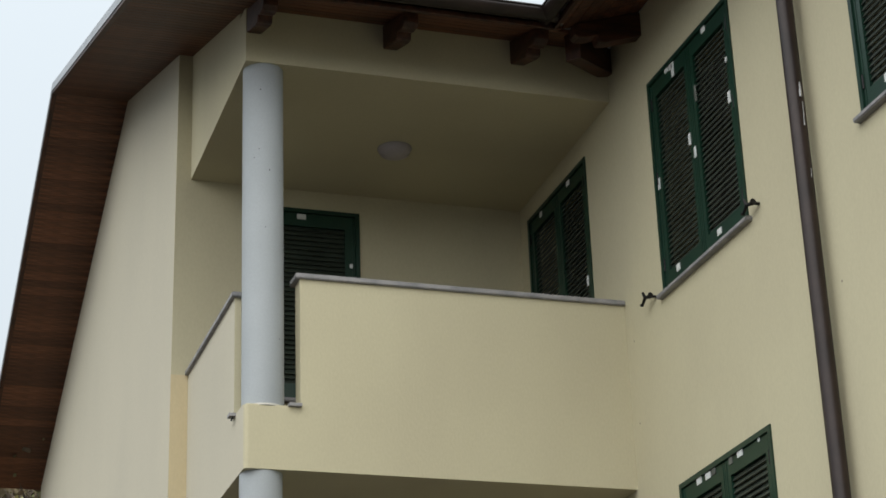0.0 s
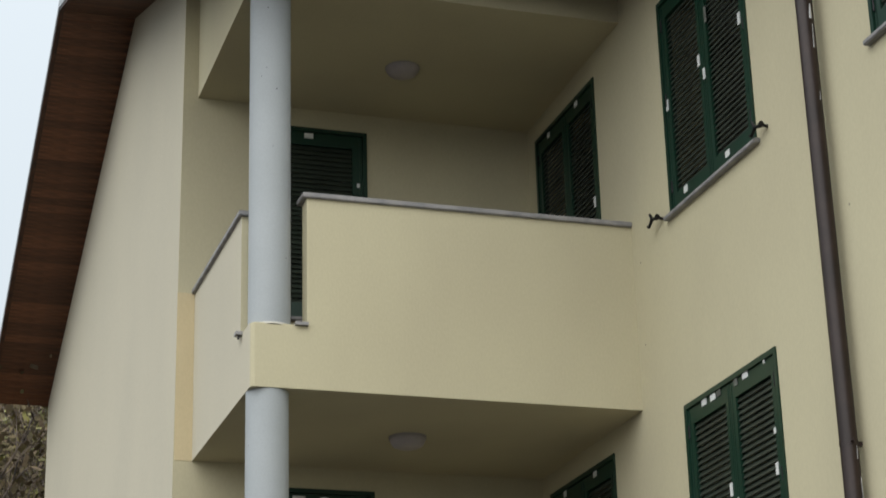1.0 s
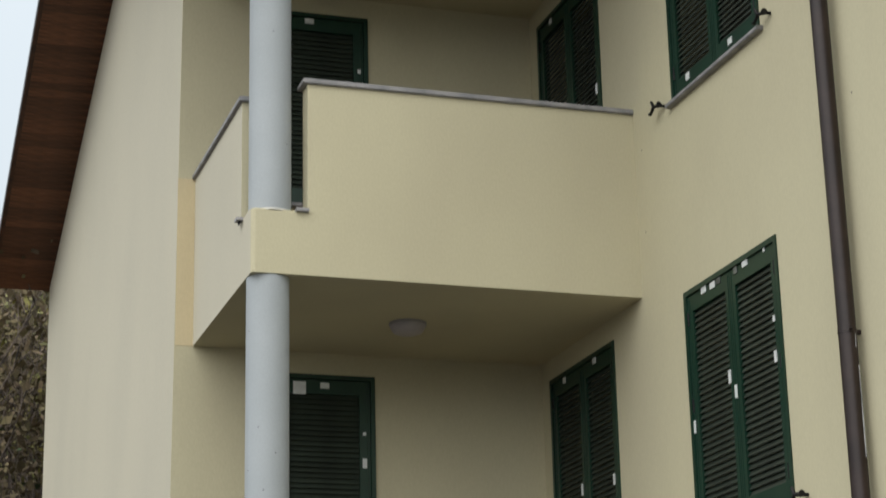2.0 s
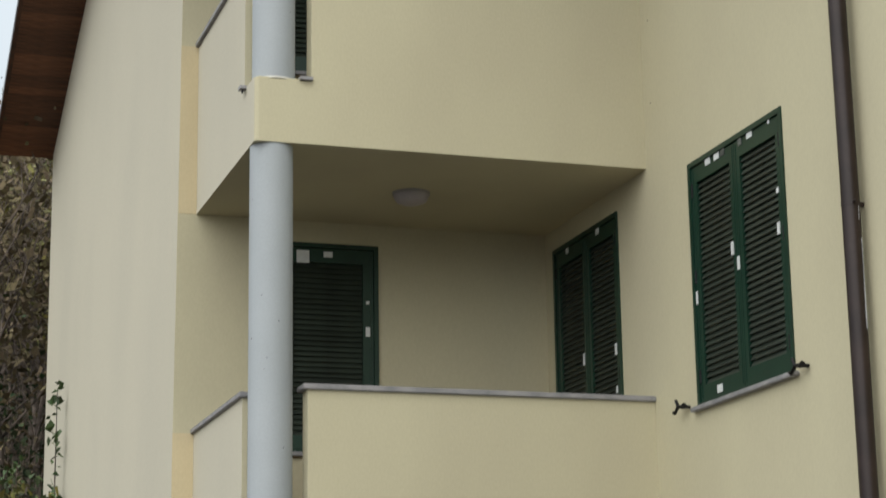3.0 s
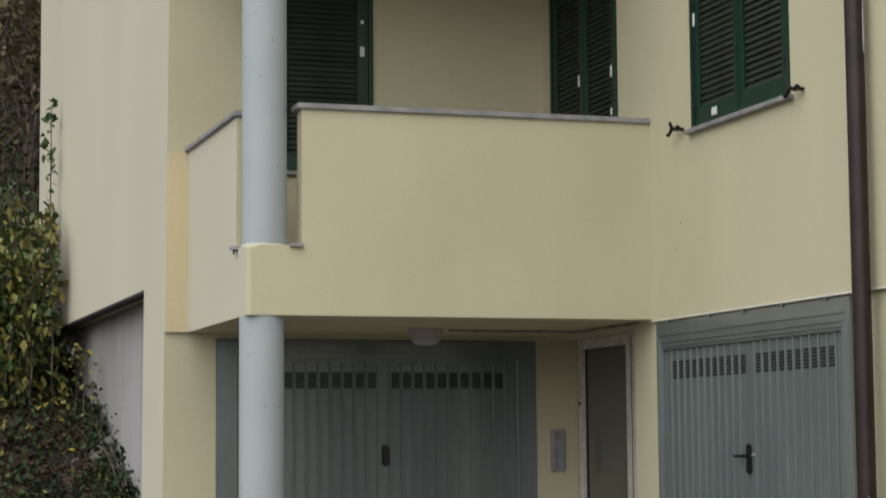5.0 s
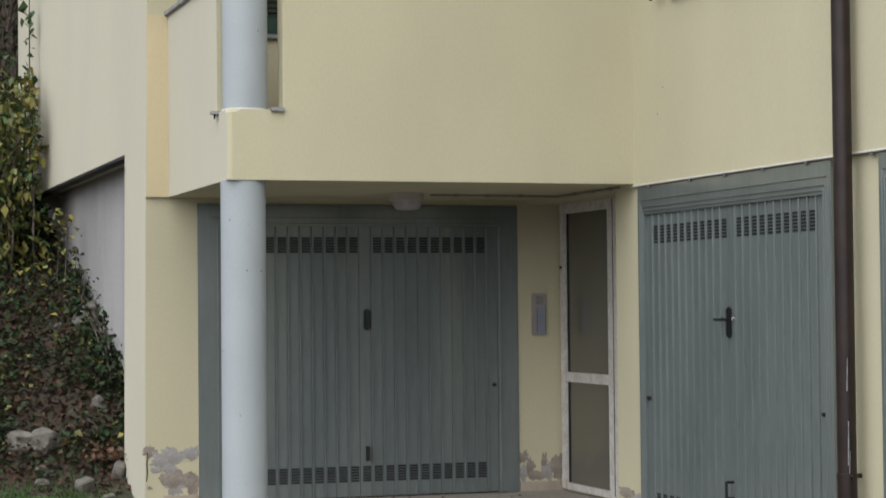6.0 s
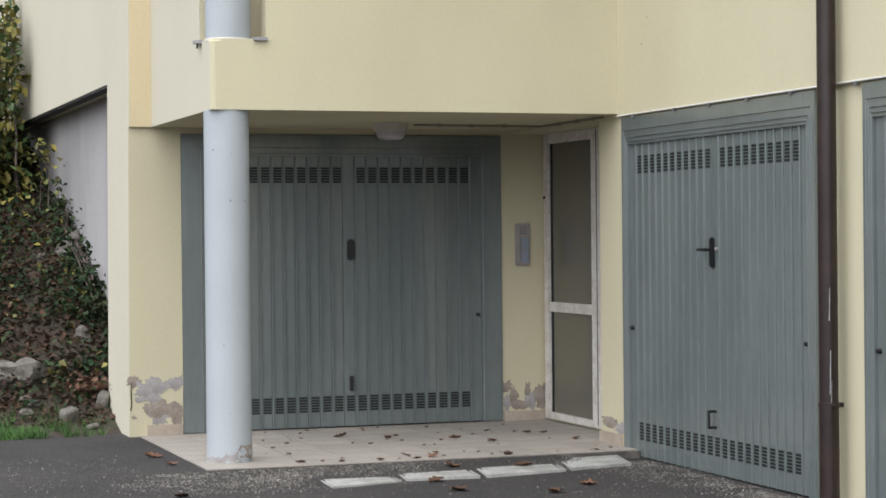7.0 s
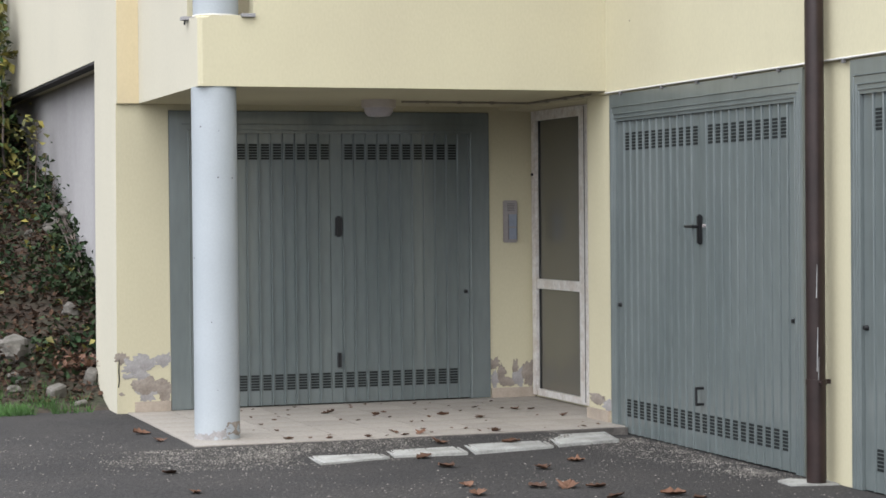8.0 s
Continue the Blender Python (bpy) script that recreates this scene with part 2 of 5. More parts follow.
# windows: (origin, turn, width, height, leaves)
TURN_WING = -90
LOGGIA_WINDOWS = [(3.40, 3.49, 0.80, 1.625), (3.385, 6.49, 0.79, 1.645)]           # x, z, width, height on the facade
WING_WINDOWS = [(11.955, 3.475, 1.365, 1.645), (11.955, 6.50, 1.355, 1.63), (9.10, 6.50, 1.36, 1.63)]  # far y, z, width, height
BALCONY_DOORS = [(14.525, 2.66, 1.32, 2.455), (14.515, 5.66, 1.31, 2.47)]

# ---- walls ----
wall_with_holes("wall_facade", "y", FACADE - 0.012, 0.312, GABLE + 0.3, WING, SLABS[0], 9.40,
                [(x, x + w, z, z + h) for x, z, w, h in LOGGIA_WINDOWS], plaster, "cream plastered facade wall behind the balconies")
wall_with_holes("wall_facade_ground", "y", FACADE + 0.023, 0.277, GABLE + 0.3, 6.2, -0.3, SLABS[0],
                [(2.99, 5.515, -0.3, 2.225)], plaster, "cream plastered ground floor wall with peeling base")
wall_with_holes("wall_wing", "x", WING, 0.3, 3.0, FACADE + 0.3, 2.245, 8.76,
                [(y - w, y, z, z + h) for y, z, w, h in WING_WINDOWS + BALCONY_DOORS], plaster, "cream plastered wing wall with shuttered windows")
wall_with_holes("wall_wing_ground", "x", WING + 0.02, 0.26, 3.0, 13.03, -0.3, 2.245,
                [(9.955, 12.607, -0.3, 2.235), (6.80, 9.45, -0.3, 2.235)], plaster, "cream plastered piers between the garage doors")
wall_with_holes("wall_entrance", "x", 5.90, 0.25, 12.9, FACADE + 0.035, -0.3, 2.245,
                [(13.10, 14.70, 0.02, 2.23)], plaster, "cream plastered recess round the entrance door")
bm = bmesh.new()
top = 0.02
outline = [(FACADE, 2.648), (GABLE_END, 2.648), (GABLE_END, soffit_z(GABLE_END) + top), (RIDGE_Y, RIDGE_Z + top), (FACADE, soffit_z(FACADE) + top)]
prism(bm, outline, GABLE, GABLE + 0.3, "x")
box(bm, GABLE, GABLE + 0.3, FACADE + 0.035, 15.66, -0.3, SLABS[0])
box(bm, GABLE, GABLE + 0.3, FACADE, 15.66, SLABS[0], 2.648)
LEAN_IN = 0.0072                 # the old gable leans in by a few millimetres to the metre
for v in bm.verts:
    u = (v.co.y - FACADE) / (GABLE_END - FACADE)
    v.co.x += (LEAN_IN * (1 - u) - 0.001 * u) * max(0.0, v.co.z)
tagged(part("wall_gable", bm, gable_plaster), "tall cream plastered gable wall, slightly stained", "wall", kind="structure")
bm = bmesh.new()
box(bm, GABLE, GABLE + 0.3, FACADE - 0.012, FACADE, SLABS[0], soffit_z(FACADE) + 0.01)
for v in bm.verts:
    if v.co.x < GABLE + 0.1:
        v.co.x += LEAN_IN * v.co.z
strip = tagged(part("wall_corner_strip", bm, plaster), "strip of cream facade beside the balconies", "wall", kind="structure")
# beside each parapet the strip is yellower, from the slab to the coping
for z in SLABS:
    bm = bmesh.new()
    box(bm, GABLE + LEAN_IN * (z + 0.6) + 0.002, SIDE, FACADE - 0.015, FACADE - 0.0121, z, z + 1.34)
    part("yellower_strip", bm, yellower_plaster, strip, "yellower paint in the corner beside the balcony")
bm = bmesh.new()
box(bm, GABLE, GABLE + 0.3, FACADE + 0.023, FACADE + 0.035, -0.3, SLABS[0])
for v in bm.verts:
    if v.co.x < GABLE + 0.1:
        v.co.x += LEAN_IN * max(0.0, v.co.z)
tagged(part("wall_corner_foot", bm, plaster), "cream foot of the corner with peeling paint", "wall", kind="structure")
bm = bmesh.new()
box(bm, GABLE + 0.23, GABLE + 0.5, 15.66, GABLE_END, -0.3, 2.646)
# dark strip added along the outer edge of the gable's underside
under_strip = bmesh.new()
box(under_strip, GABLE + 0.02, GABLE + 0.12, 15.67, GABLE_END - 0.01, 2.628, 2.647)
dark_strip_mat = material("dark_grey_strip", (0.045, 0.042, 0.040), 0.85, vary=0.3, scale=4, grain=30)
tagged(part("trim", under_strip, dark_strip_mat), "dark strip under the gable overhang", "trim", kind="structure")
tagged(part("wall_basement", bm, concrete), "bare grey concrete basement wall under the gable", "wall", kind="structure")
bm = bmesh.new()
box(bm, GABLE + 0.3, 11.0, GABLE_END - 0.3, GABLE_END, -0.3, 7.9)
box(bm, 10.7, 11.0, 3.0, GABLE_END - 0.3, -0.3, 8.7)
box(bm, WING + 0.3, 10.7, 3.0, 3.3, -0.3, 8.7)
tagged(part("wall_rear", bm, plaster), "plain cream rear walls of the house", "wall", kind="structure")
bm = bmesh.new()
box(bm, SIDE + 0.2, WING + 0.3, FRONT + 0.2, FACADE - 0.012, TOP_CEILING, TOP_CEILING + 0.15)
for v in bm.verts:               # it falls a little towards the house
    if v.co.y > FACADE - 1:
        v.co.z -= CEILING_FALL
tagged(part("ceiling", bm, plaster), "cream plastered ceiling over the top balcony", "ceiling", kind="structure")
bm = bmesh.new()
box(bm, WING + 0.022, 6.2, 12.9, FACADE + 0.03, 2.236, 2.244)
tagged(part("ceiling_entrance", bm, plaster), "cream soffit over the entrance recess", "ceiling", kind="structure")
bm = bmesh.new()
box(bm, SIDE, WING, FRONT, FRONT + 0.2, TOP_CEILING, soffit_z(FRONT) + 0.02)
prism(bm, [(FRONT + 0.2, TOP_CEILING), (FACADE - 0.012, TOP_CEILING - CEILING_FALL), (FACADE - 0.012, soffit_z(FACADE) + 0.02), (FRONT + 0.2, soffit_z(FRONT + 0.2) + 0.02)], SIDE, SIDE + 0.2, "x")
tagged(part("wall_loggia_beam", bm, plaster), "cream plastered beam under the eaves", "wall", kind="structure")


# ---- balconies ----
def greyer_sides(ob):
    """The outer faces towards the open side carry the same greyer plaster as the gable."""
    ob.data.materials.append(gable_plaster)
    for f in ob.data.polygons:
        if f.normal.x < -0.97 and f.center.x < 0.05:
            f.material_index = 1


def balcony(z, up, end):
    b = thing("balcony", (SIDE, FRONT, z), "cream plastered balcony with solid parapet and stone coping", "balcony", "balconies of the house")
    lx, ly = WING - SIDE, FACADE - 0.012 - FRONT
    bm = bmesh.new()
    r = 0.028
    out = [(0, r), (0.008, 0.008), (r, 0), (lx, 0), (lx, ly), (0, ly)]
    prism(bm, out, 0, 0.36, "z")
    greyer_sides(part("slab", bm, plaster, b))
    # unseen floor sheet, added so less and warmer light bounces onto the back wall
    bm = bmesh.new()
    box(bm, 0.145, lx - 0.004, 0.335, ly - 0.004, 0.36, 0.374)
    part("bounce_floor", bm, bounce_brown, b, "unseen reddish-brown floor sheet added to dim bounced light")
    bm = bmesh.new()
    out = [(0, 0.33), (0, r), (0.008, 0.008), (r, 0), (end, 0), (end, 0.14), (0.16, 0.30), (0.14, 0.33)]
    prism(bm, out, 0.36, 0.455, "z")
    bmesh.ops.bevel(bm, geom=[e for e in bm.edges if min(v.co.z for v in e.verts) > 0.45 and max(v.co.x for v in e.verts) < end and max(v.co.y for v in e.verts) < 0.32], offset=0.018, segments=3, affect="EDGES", clamp_overlap=True)
    greyer_sides(part("kerb", bm, plaster, b))
    bm = bmesh.new()
    box(bm, end, lx, 0, 0.14, 0.36, 1.35 + up)
    part("front_parapet", bm, plaster, b)
    bm = bmesh.new()
    box(bm, 0, 0.14, 0.33, ly, 0.36, 1.335)
    greyer_sides(part("side_parapet", bm, plaster, b))
    bm = bmesh.new()
    box(bm, end - 0.035, lx, -0.025, 0.165, 1.35 + up, 1.388 + up)
    rounded(bm, 0.006)
    part("front_coping", bm, stone, b, "grey stone coping")
    bm = bmesh.new()
    box(bm, -0.025, 0.165, 0.30, ly, 1.335, 1.373)
    rounded(bm, 0.006)
    part("side_coping", bm, stone, b, "grey stone coping")
    bm = bmesh.new()
    box(bm, end - 0.085, end + 0.004, -0.03, 0.16, 0.445, 0.467)
    part("sill_stone", bm, stone, b, "small grey stone sill")
    bm = bmesh.new()
    box(bm, -0.045, 0.15, 0.27, 0.345, 0.445, 0.467)
    part("sill_stone", bm, stone, b, "small grey stone sill")
    bm = bmesh.new()
    tube(bm, (-0.02, 0.30, 0.446), (-0.026, 0.295, 0.415), 0.008, 0.006, sides=8)
    part("drip_spout", bm, iron, b, "small dark drip spout")
    return b


for z, up, end in zip(SLABS, (0.0, 0.032), (0.365, 0.39)):
    balcony(z, up, end)


def column(x, z0, z1, label):
    c = thing("column", (x, FRONT + 0.152, z0), label, "column", "round columns of the loggia")
    bm = bmesh.new()
    tube(bm, (0, 0, 0), (0, 0, z1 - z0), 0.147, 0.146, 40)
    part("shaft", bm, column_paint, c)
    if z0 > 1:
        bm = bmesh.new()
        tube(bm, (0, 0, 0), (0, 0, 0.014), 0.153, 0.149, 40)
        part("seal", bm, white_seal, c, "thin pale seal round the foot")
    chips = random.Random(int(z0 * 100))
    for _ in range(7):
        a, h, r = radians(chips.uniform(-175, -45)), chips.uniform(0.35, z1 - z0 - 0.1), chips.uniform(0.003, 0.007)
        out = Vector((math.cos(a), math.sin(a), 0))
        bm = bmesh.new()
        tube(bm, out * 0.143 + Vector((0, 0, h)), out * 0.1478 + Vector((0, 0, h)), r, r * 0.8, 7)
        part("chip", bm, chip_grey, c, "small dark chip in the paint")
    return c


ground_column = column(2.899, GROUND, SLABS[0], "grey-blue painted round column with flaking foot")
column(2.917, SLABS[0] + 0.45, SLABS[1], "grey-blue painted round column on the balcony")
column(2.929, SLABS[1] + 0.45, TOP_CEILING, "grey-blue painted round column under the eaves")


# ---- shuttered windows ----
slat_mesh = {}


def slat(width):
    key = round(width, 3)
    if key not in slat_mesh:
        bm = bmesh.new()
        a = radians(62)
        d, t = 0.0235, 0.004
        pts = []
        for s, q in ((-d, -t), (d, -t), (d, t), (-d, t)):
            pts.append((s * math.cos(a) - q * math.sin(a), s * math.sin(a) + q * math.cos(a)))
        lo = [bm.verts.new((0, u, w)) for u, w in pts]
        hi = [bm.verts.new((width, u, w)) for u, w in pts]
        bm.faces.new(lo[::-1]), bm.faces.new(hi)
        for i in range(4):
            bm.faces.new((lo[i], lo[(i + 1) % 4], hi[(i + 1) % 4], hi[i]))
        me = bpy.data.meshes.new("slat")
        bm.to_mesh(me)
        bm.free()
        me.materials.append(green_slat)
        slat_mesh[key] = me
    return slat_mesh[key]


def shutters(name, m, w, h, leaves, label, stickers, sill=True, tape=(), pitch=0.0405):
    """A shuttered opening whose front is the plane y=0 and whose lower left corner is the origin."""
    win = thing(name, m, label, "window", "shuttered windows", "structure")
    f = 0.035
    bm = bmesh.new()
    for q in ((0, f, 0, h), (w - f, w, 0, h), (f, w - f, h - f, h), (f, w - f, 0, 0.02)):
        box(bm, q[0], q[1], -0.012, 0.08, q[2], q[3])
    part("window_frame", bm, green, win, "dark green painted frame")
    lw = (w - 2 * f) / leaves
    for k in range(leaves):
        x0, st, top_rail, low_rail = f + k * lw + 0.003, 0.070 if leaves > 1 else 0.085, 0.11, 0.105
        wide, tall = lw - 0.006, h - f - 0.03
        bm = bmesh.new()
        for q in ((0, st, 0, tall), (wide - st, wide, 0, tall), (st, wide - st, 0, low_rail), (st, wide - st, tall - top_rail, tall)):
            box(bm, q[0], q[1], 0, 0.042, q[2], q[3])
        for s in (0.018, wide - 0.026):
            box(bm, s, s + 0.008, -0.004, 0, 0.02, tall - 0.02)
        leaf = part("shutter_leaf", bm, green, win, "dark green louvred shutter", at=(x0, 0.002, 0.025))
        n = int((tall - top_rail - low_rail) / pitch)
        for i in range(n):
            part("slat", slat(wide - 2 * st + 0.01), green_slat, leaf, at=(st - 0.005, 0.022, low_rail + (i + 0.5) * (tall - top_rail - low_rail) / n))
        for z in (0.12, tall * 0.5, tall - 0.2):
            bm = bmesh.new()
            s = 0.012 if k == 0 else wide - 0.012
            tube(bm, (s, -0.006, z), (s, -0.006, z + 0.09), 0.008, sides=8)
            part("hinge", bm, iron, leaf)
    for x, z, sw, sh in stickers:
        bm = bmesh.new()
        box(bm, x - sw / 2, x + sw / 2, -0.0045, 0.001, z - sh / 2, z + sh / 2)
        part("paper_label", bm, paper, win, "small white paper label")
    for x, z, sw, sh in tape:
        bm = bmesh.new()
        box(bm, x - sw / 2, x + sw / 2, -0.0035, 0.001, z - sh / 2, z + sh / 2)
        part("tape_residue", bm, faded_tape, win, "greyed rest of torn tape")
    if sill:
        bm = bmesh.new()
        box(bm, -0.05, w + 0.04, -0.045, 0.2, -0.032, 0)
        rounded(bm, 0.006)
        part("window_sill", bm, stone, win, "grey stone sill")
    return win


def on_wing(y, z):
    return pose(WING, y, z, 0, 0, TURN_WING)


STICK = [(0.30, 1.592, 0.072, 0.05), (0.437, 1.584, 0.075, 0.042), (0.919, 1.594, 0.075, 0.045), (1.19, 1.606, 0.022, 0.04), (1.259, 1.14, 0.026, 0.036),
         (1.248, 0.905, 0.034, 0.075), (0.606, 0.928, 0.034, 0.085), (0.685, 0.814, 0.036, 0.085), (0.047, 0.72, 0.034, 0.085), (0.328, 0.07, 0.07, 0.05)]
STICK_UP = [(0.33, 1.59, 0.05, 0.055), (0.405, 1.572, 0.06, 0.04), (0.433, 1.535, 0.04, 0.11), (0.958, 1.578, 0.06, 0.05), (1.252, 1.19, 0.024, 0.035), (1.247, 0.915, 0.036, 0.085),
            (0.608, 0.905, 0.032, 0.085), (0.677, 0.778, 0.032, 0.08), (0.061, 0.811, 0.034, 0.085), (0.259, 0.096, 0.055, 0.05), (0.927, 0.083, 0.06, 0.045)]
OLD_TAPE = [(0.524, 1.602, 0.06, 0.07), (0.781, 1.593, 0.05, 0.06)]
OLD_TAPE_UP = [(0.758, 1.187, 0.03, 0.12)]
(y1, z1, w1, h1), (y2, z2, w2, h2), (y3, z3, w3, h3) = WING_WINDOWS
shutters("window_1", on_wing(y1, z1), w1, h1, 2, "closed dark green louvred shutters with paper labels", STICK, tape=OLD_TAPE)
shutters("window_2", on_wing(y2, z2), w2, h2, 2, "closed dark green shutters below the eaves, torn label", STICK_UP, tape=OLD_TAPE_UP)
shutters("window_3", on_wing(y3, z3), w3, h3, 2, "closed dark green shutters beside the downpipe", [(0.30, 0.10, 0.05, 0.05)])
for i, (x, z, w, h) in enumerate(LOGGIA_WINDOWS):
    marks = [(0.20, h - 0.11, 0.10, 0.10), (0.40, h - 0.085, 0.07, 0.045), (0.715, h - 0.68, 0.035, 0.075), (0.715, h - 0.45, 0.025, 0.025)] if i == 0 else \
            [(0.30, h - 0.07, 0.075, 0.045), (0.715, h - 0.47, 0.025, 0.035)]
    shutters(f"window_{4 + i}", pose(x, FACADE - 0.012, z), w, h, 1, "closed dark green shutter on the loggia wall", marks)
for i, (y, z, w, h) in enumerate(BALCONY_DOORS):
    shutters(f"door_{1 + i}", on_wing(y, z), w, h, 2, "closed dark green louvred balcony door", [(0.298, h - 0.062, 0.05, 0.045), (0.921, h - 0.055, 0.06, 0.05), (0.578, h - 0.97, 0.03, 0.09), (1.205, h - 1.006, 0.032, 0.085), (1.20, h - 1.30, 0.024, 0.05)], sill=False)


# ---- shutter catches ----
def catch(m):
    c = thing("shutter_catch", m, "black iron shutter catch fixed to the wall", "shutter catch", "shutter catches")
    bm = bmesh.new()
    tube(bm, (0, 0.02, 0), (0, -0.05, 0.0), 0.012, 0.012, 8)
    part("pin", bm, iron, c)
    bm = bmesh.new()
    tube(bm, (0, -0.045, 0.0), (-0.055, -0.06, 0.008), 0.015, 0.012, 8)
    tube(bm, (-0.055, -0.06, 0.008), (-0.085, -0.062, 0.055), 0.013, 0.010, 8)
    tube(bm, (-0.055, -0.06, 0.008), (-0.105, -0.062, -0.030), 0.013, 0.010, 8)
    tube(bm, (0.02, -0.05, 0.005), (-0.01, -0.05, 0.0), 0.020, 0.017, 8)
    tube(bm, (-0.105, -0.062, -0.030), (-0.125, -0.062, -0.022), 0.012, 0.012, 8)
    part("arm", bm, iron, c)
    return c


first = catch(on_wing(12.10, 3.497))
for y, z in ((10.43, 3.482), (12.10, 6.530), (10.45, 6.532)):
    copy_thing(first, on_wing(y, z))


# ---- ceiling lamps ----
def lamp(x, y, z):
    c = thing("ceiling_lamp", (x, y, z), "round frosted ceiling lamp, unlit", "ceiling lamp", "balcony ceiling lamps")
    bm = bmesh.new()
    prof = [(0.128, 0), (0.130, -0.02), (0.127, -0.04), (0.110, -0.068), (0.072, -0.084), (0.0, -0.090)]
    seg = 32
    rings = [[bm.verts.new((r * math.cos(2 * math.pi * i / seg), r * math.sin(2 * math.pi * i / seg), q)) for i in range(seg)] for r, q in prof[:-1]]
    tip = bm.verts.new((0, 0, prof[-1][1]))
    for a, b in zip(rings, rings[1:]):
        for i in range(seg):
            bm.faces.new((a[i], b[i], b[(i + 1) % seg], a[(i + 1) % seg])).smooth = True
    for i in range(seg):
        bm.faces.new((rings[-1][i], tip, rings[-1][(i + 1) % seg])).smooth = True
    bmesh.ops.recalc_face_normals(bm, faces=bm.faces)
    part("shade", bm, lamp_shell, c)
    bm = bmesh.new()
    tube(bm, (0, 0, 0), (0, 0, -0.020), 0.139, 0.139, 32)
    part("rim", bm, panel_grey, c)
    return c


lamp(4.17, 13.70, SLABS[1])
lamp(4.22, 13.80, TOP_CEILING)


def porch_lamp(x, y, z):
    c = thing("ceiling_lamp", (x, y, z), "small round porch lamp with pale collar, unlit", "ceiling lamp")
    bm = bmesh.new()
    tube(bm, (0, 0, 0), (0, 0, -0.058), 0.126, 0.124, 36)
    part("collar", bm, lamp_collar, c, "pale grey collar")
    bm = bmesh.new()
    tube(bm, (0, 0, -0.058), (0, 0, -0.095), 0.108, 0.100, 36)
    tube(bm, (0, 0, -0.095), (0, 0, -0.118), 0.100, 0.078, 36)
    tube(bm, (0, 0, -0.118), (0, 0, -0.124), 0.078, 0.03, 36)
    part("shade", bm, lamp_shell, c, "frosted bluish shade")
    return c


porch_lamp(4.375, 13.96, SLABS[0])


# ---- roof, soffit boards, rafters, gutters ----
roof = thing("roof", (VERGE_X, EAVE_Y, soffit_z(EAVE_Y)), "gabled roof with dark stained boarded overhang", "roof", kind="structure")
base = Vector((VERGE_X, EAVE_Y, soffit_z(EAVE_Y)))
RE = 10.234                      # where wing ridge and main ridge meet


def roof_sheet_part(name, corners):
    bm = bmesh.new()
    lo = [bm.verts.new(Vector(c) - base + Vector((0, 0, 0.028))) for c in corners]
    hi = [bm.verts.new(Vector(c) - base + Vector((0, 0, 0.075))) for c in corners]
    k = len(lo)
    bm.faces.new(lo), bm.faces.new(hi[::-1])
    for i in range(k):
        bm.faces.new((lo[i], hi[i], hi[(i + 1) % k], lo[(i + 1) % k]))
    bmesh.ops.recalc_face_normals(bm, faces=bm.faces)
    return part(name, bm, roof_sheet, roof)


E0, back_y = soffit_z(EAVE_Y), 22.66
roof_sheet_part("front_slope", [(VERGE_X, EAVE_Y, E0), (EAVE_X, EAVE_Y, E0), (RE, RIDGE_Y, RIDGE_Z), (VERGE_X, RIDGE_Y, RIDGE_Z)])
roof_sheet_part("wing_slope", [(EAVE_X, EAVE_Y, E0), (EAVE_X, 2.4, E0), (RE, 2.4, RIDGE_Z), (RE, RIDGE_Y, RIDGE_Z)])
roof_sheet_part("back_slope", [(VERGE_X, RIDGE_Y, RIDGE_Z), (11.6, RIDGE_Y, RIDGE_Z), (11.6, back_y, soffit_z(back_y)), (VERGE_X, back_y, soffit_z(back_y))])
roof_sheet_part("far_slope", [(RE, 2.4, RIDGE_Z), (11.6, 2.4, RIDGE_Z - 0.5), (11.6, RIDGE_Y, RIDGE_Z - 0.5), (RE, RIDGE_Y, RIDGE_Z)])
# pale metal edge strip along the verge
for name, ya, yb in (("verge_trim", EAVE_Y, RIDGE_Y), ("verge_trim", RIDGE_Y, back_y)):
    bm = bmesh.new()
    za, zb = soffit_z(ya), soffit_z(yb)
    prism(bm, [(ya - base.y, za - base.z + 0.024), (yb - base.y, zb - base.z + 0.024), (yb - base.y, zb - base.z + 0.10), (ya - base.y, za - base.z + 0.10)], -0.02, 0.06, "x")
    part(name, bm, roof_sheet, roof, "pale grey metal verge trim")
    bm = bmesh.new()
    prism(bm, [(ya - base.y, za - base.z - 0.002), (yb - base.y, zb - base.z - 0.002), (yb - base.y, zb - base.z + 0.022), (ya - base.y, za - base.z + 0.022)], -0.012, 0.03, "x")
    part("verge_board", bm, beam_wood, roof, "dark brown verge board")

board_mesh = {}


def board(x0, x1, y0, y1, name="board"):
    """One soffit board of the main roof, lying along x between the heights of the slope."""
    key = (round(x1 - x0, 3), round(y1 - y0, 3), y0 < RIDGE_Y)
    if key not in board_mesh:
        bm = bmesh.new()
        s = FRONT_SLOPE if y0 < RIDGE_Y else -BACK_SLOPE
        w, d, g = x1 - x0, y1 - y0, 0.005
        prof = [(0.0, 0.004), (g, 0), (d - g, 0), (d - 0.001, 0.004), (d - 0.001, 0.024), (0.0, 0.024)]
        prism(bm, [(u, q + s * u) for u, q in prof], 0, w, "x")
        me = bpy.data.meshes.new("board")
        bm.to_mesh(me)
        bm.free()
        me.materials.append(wood)
        board_mesh[key] = me
    part(name, board_mesh[key], wood, roof, at=Vector((x0, y0, soffit_z(y0))) - base)


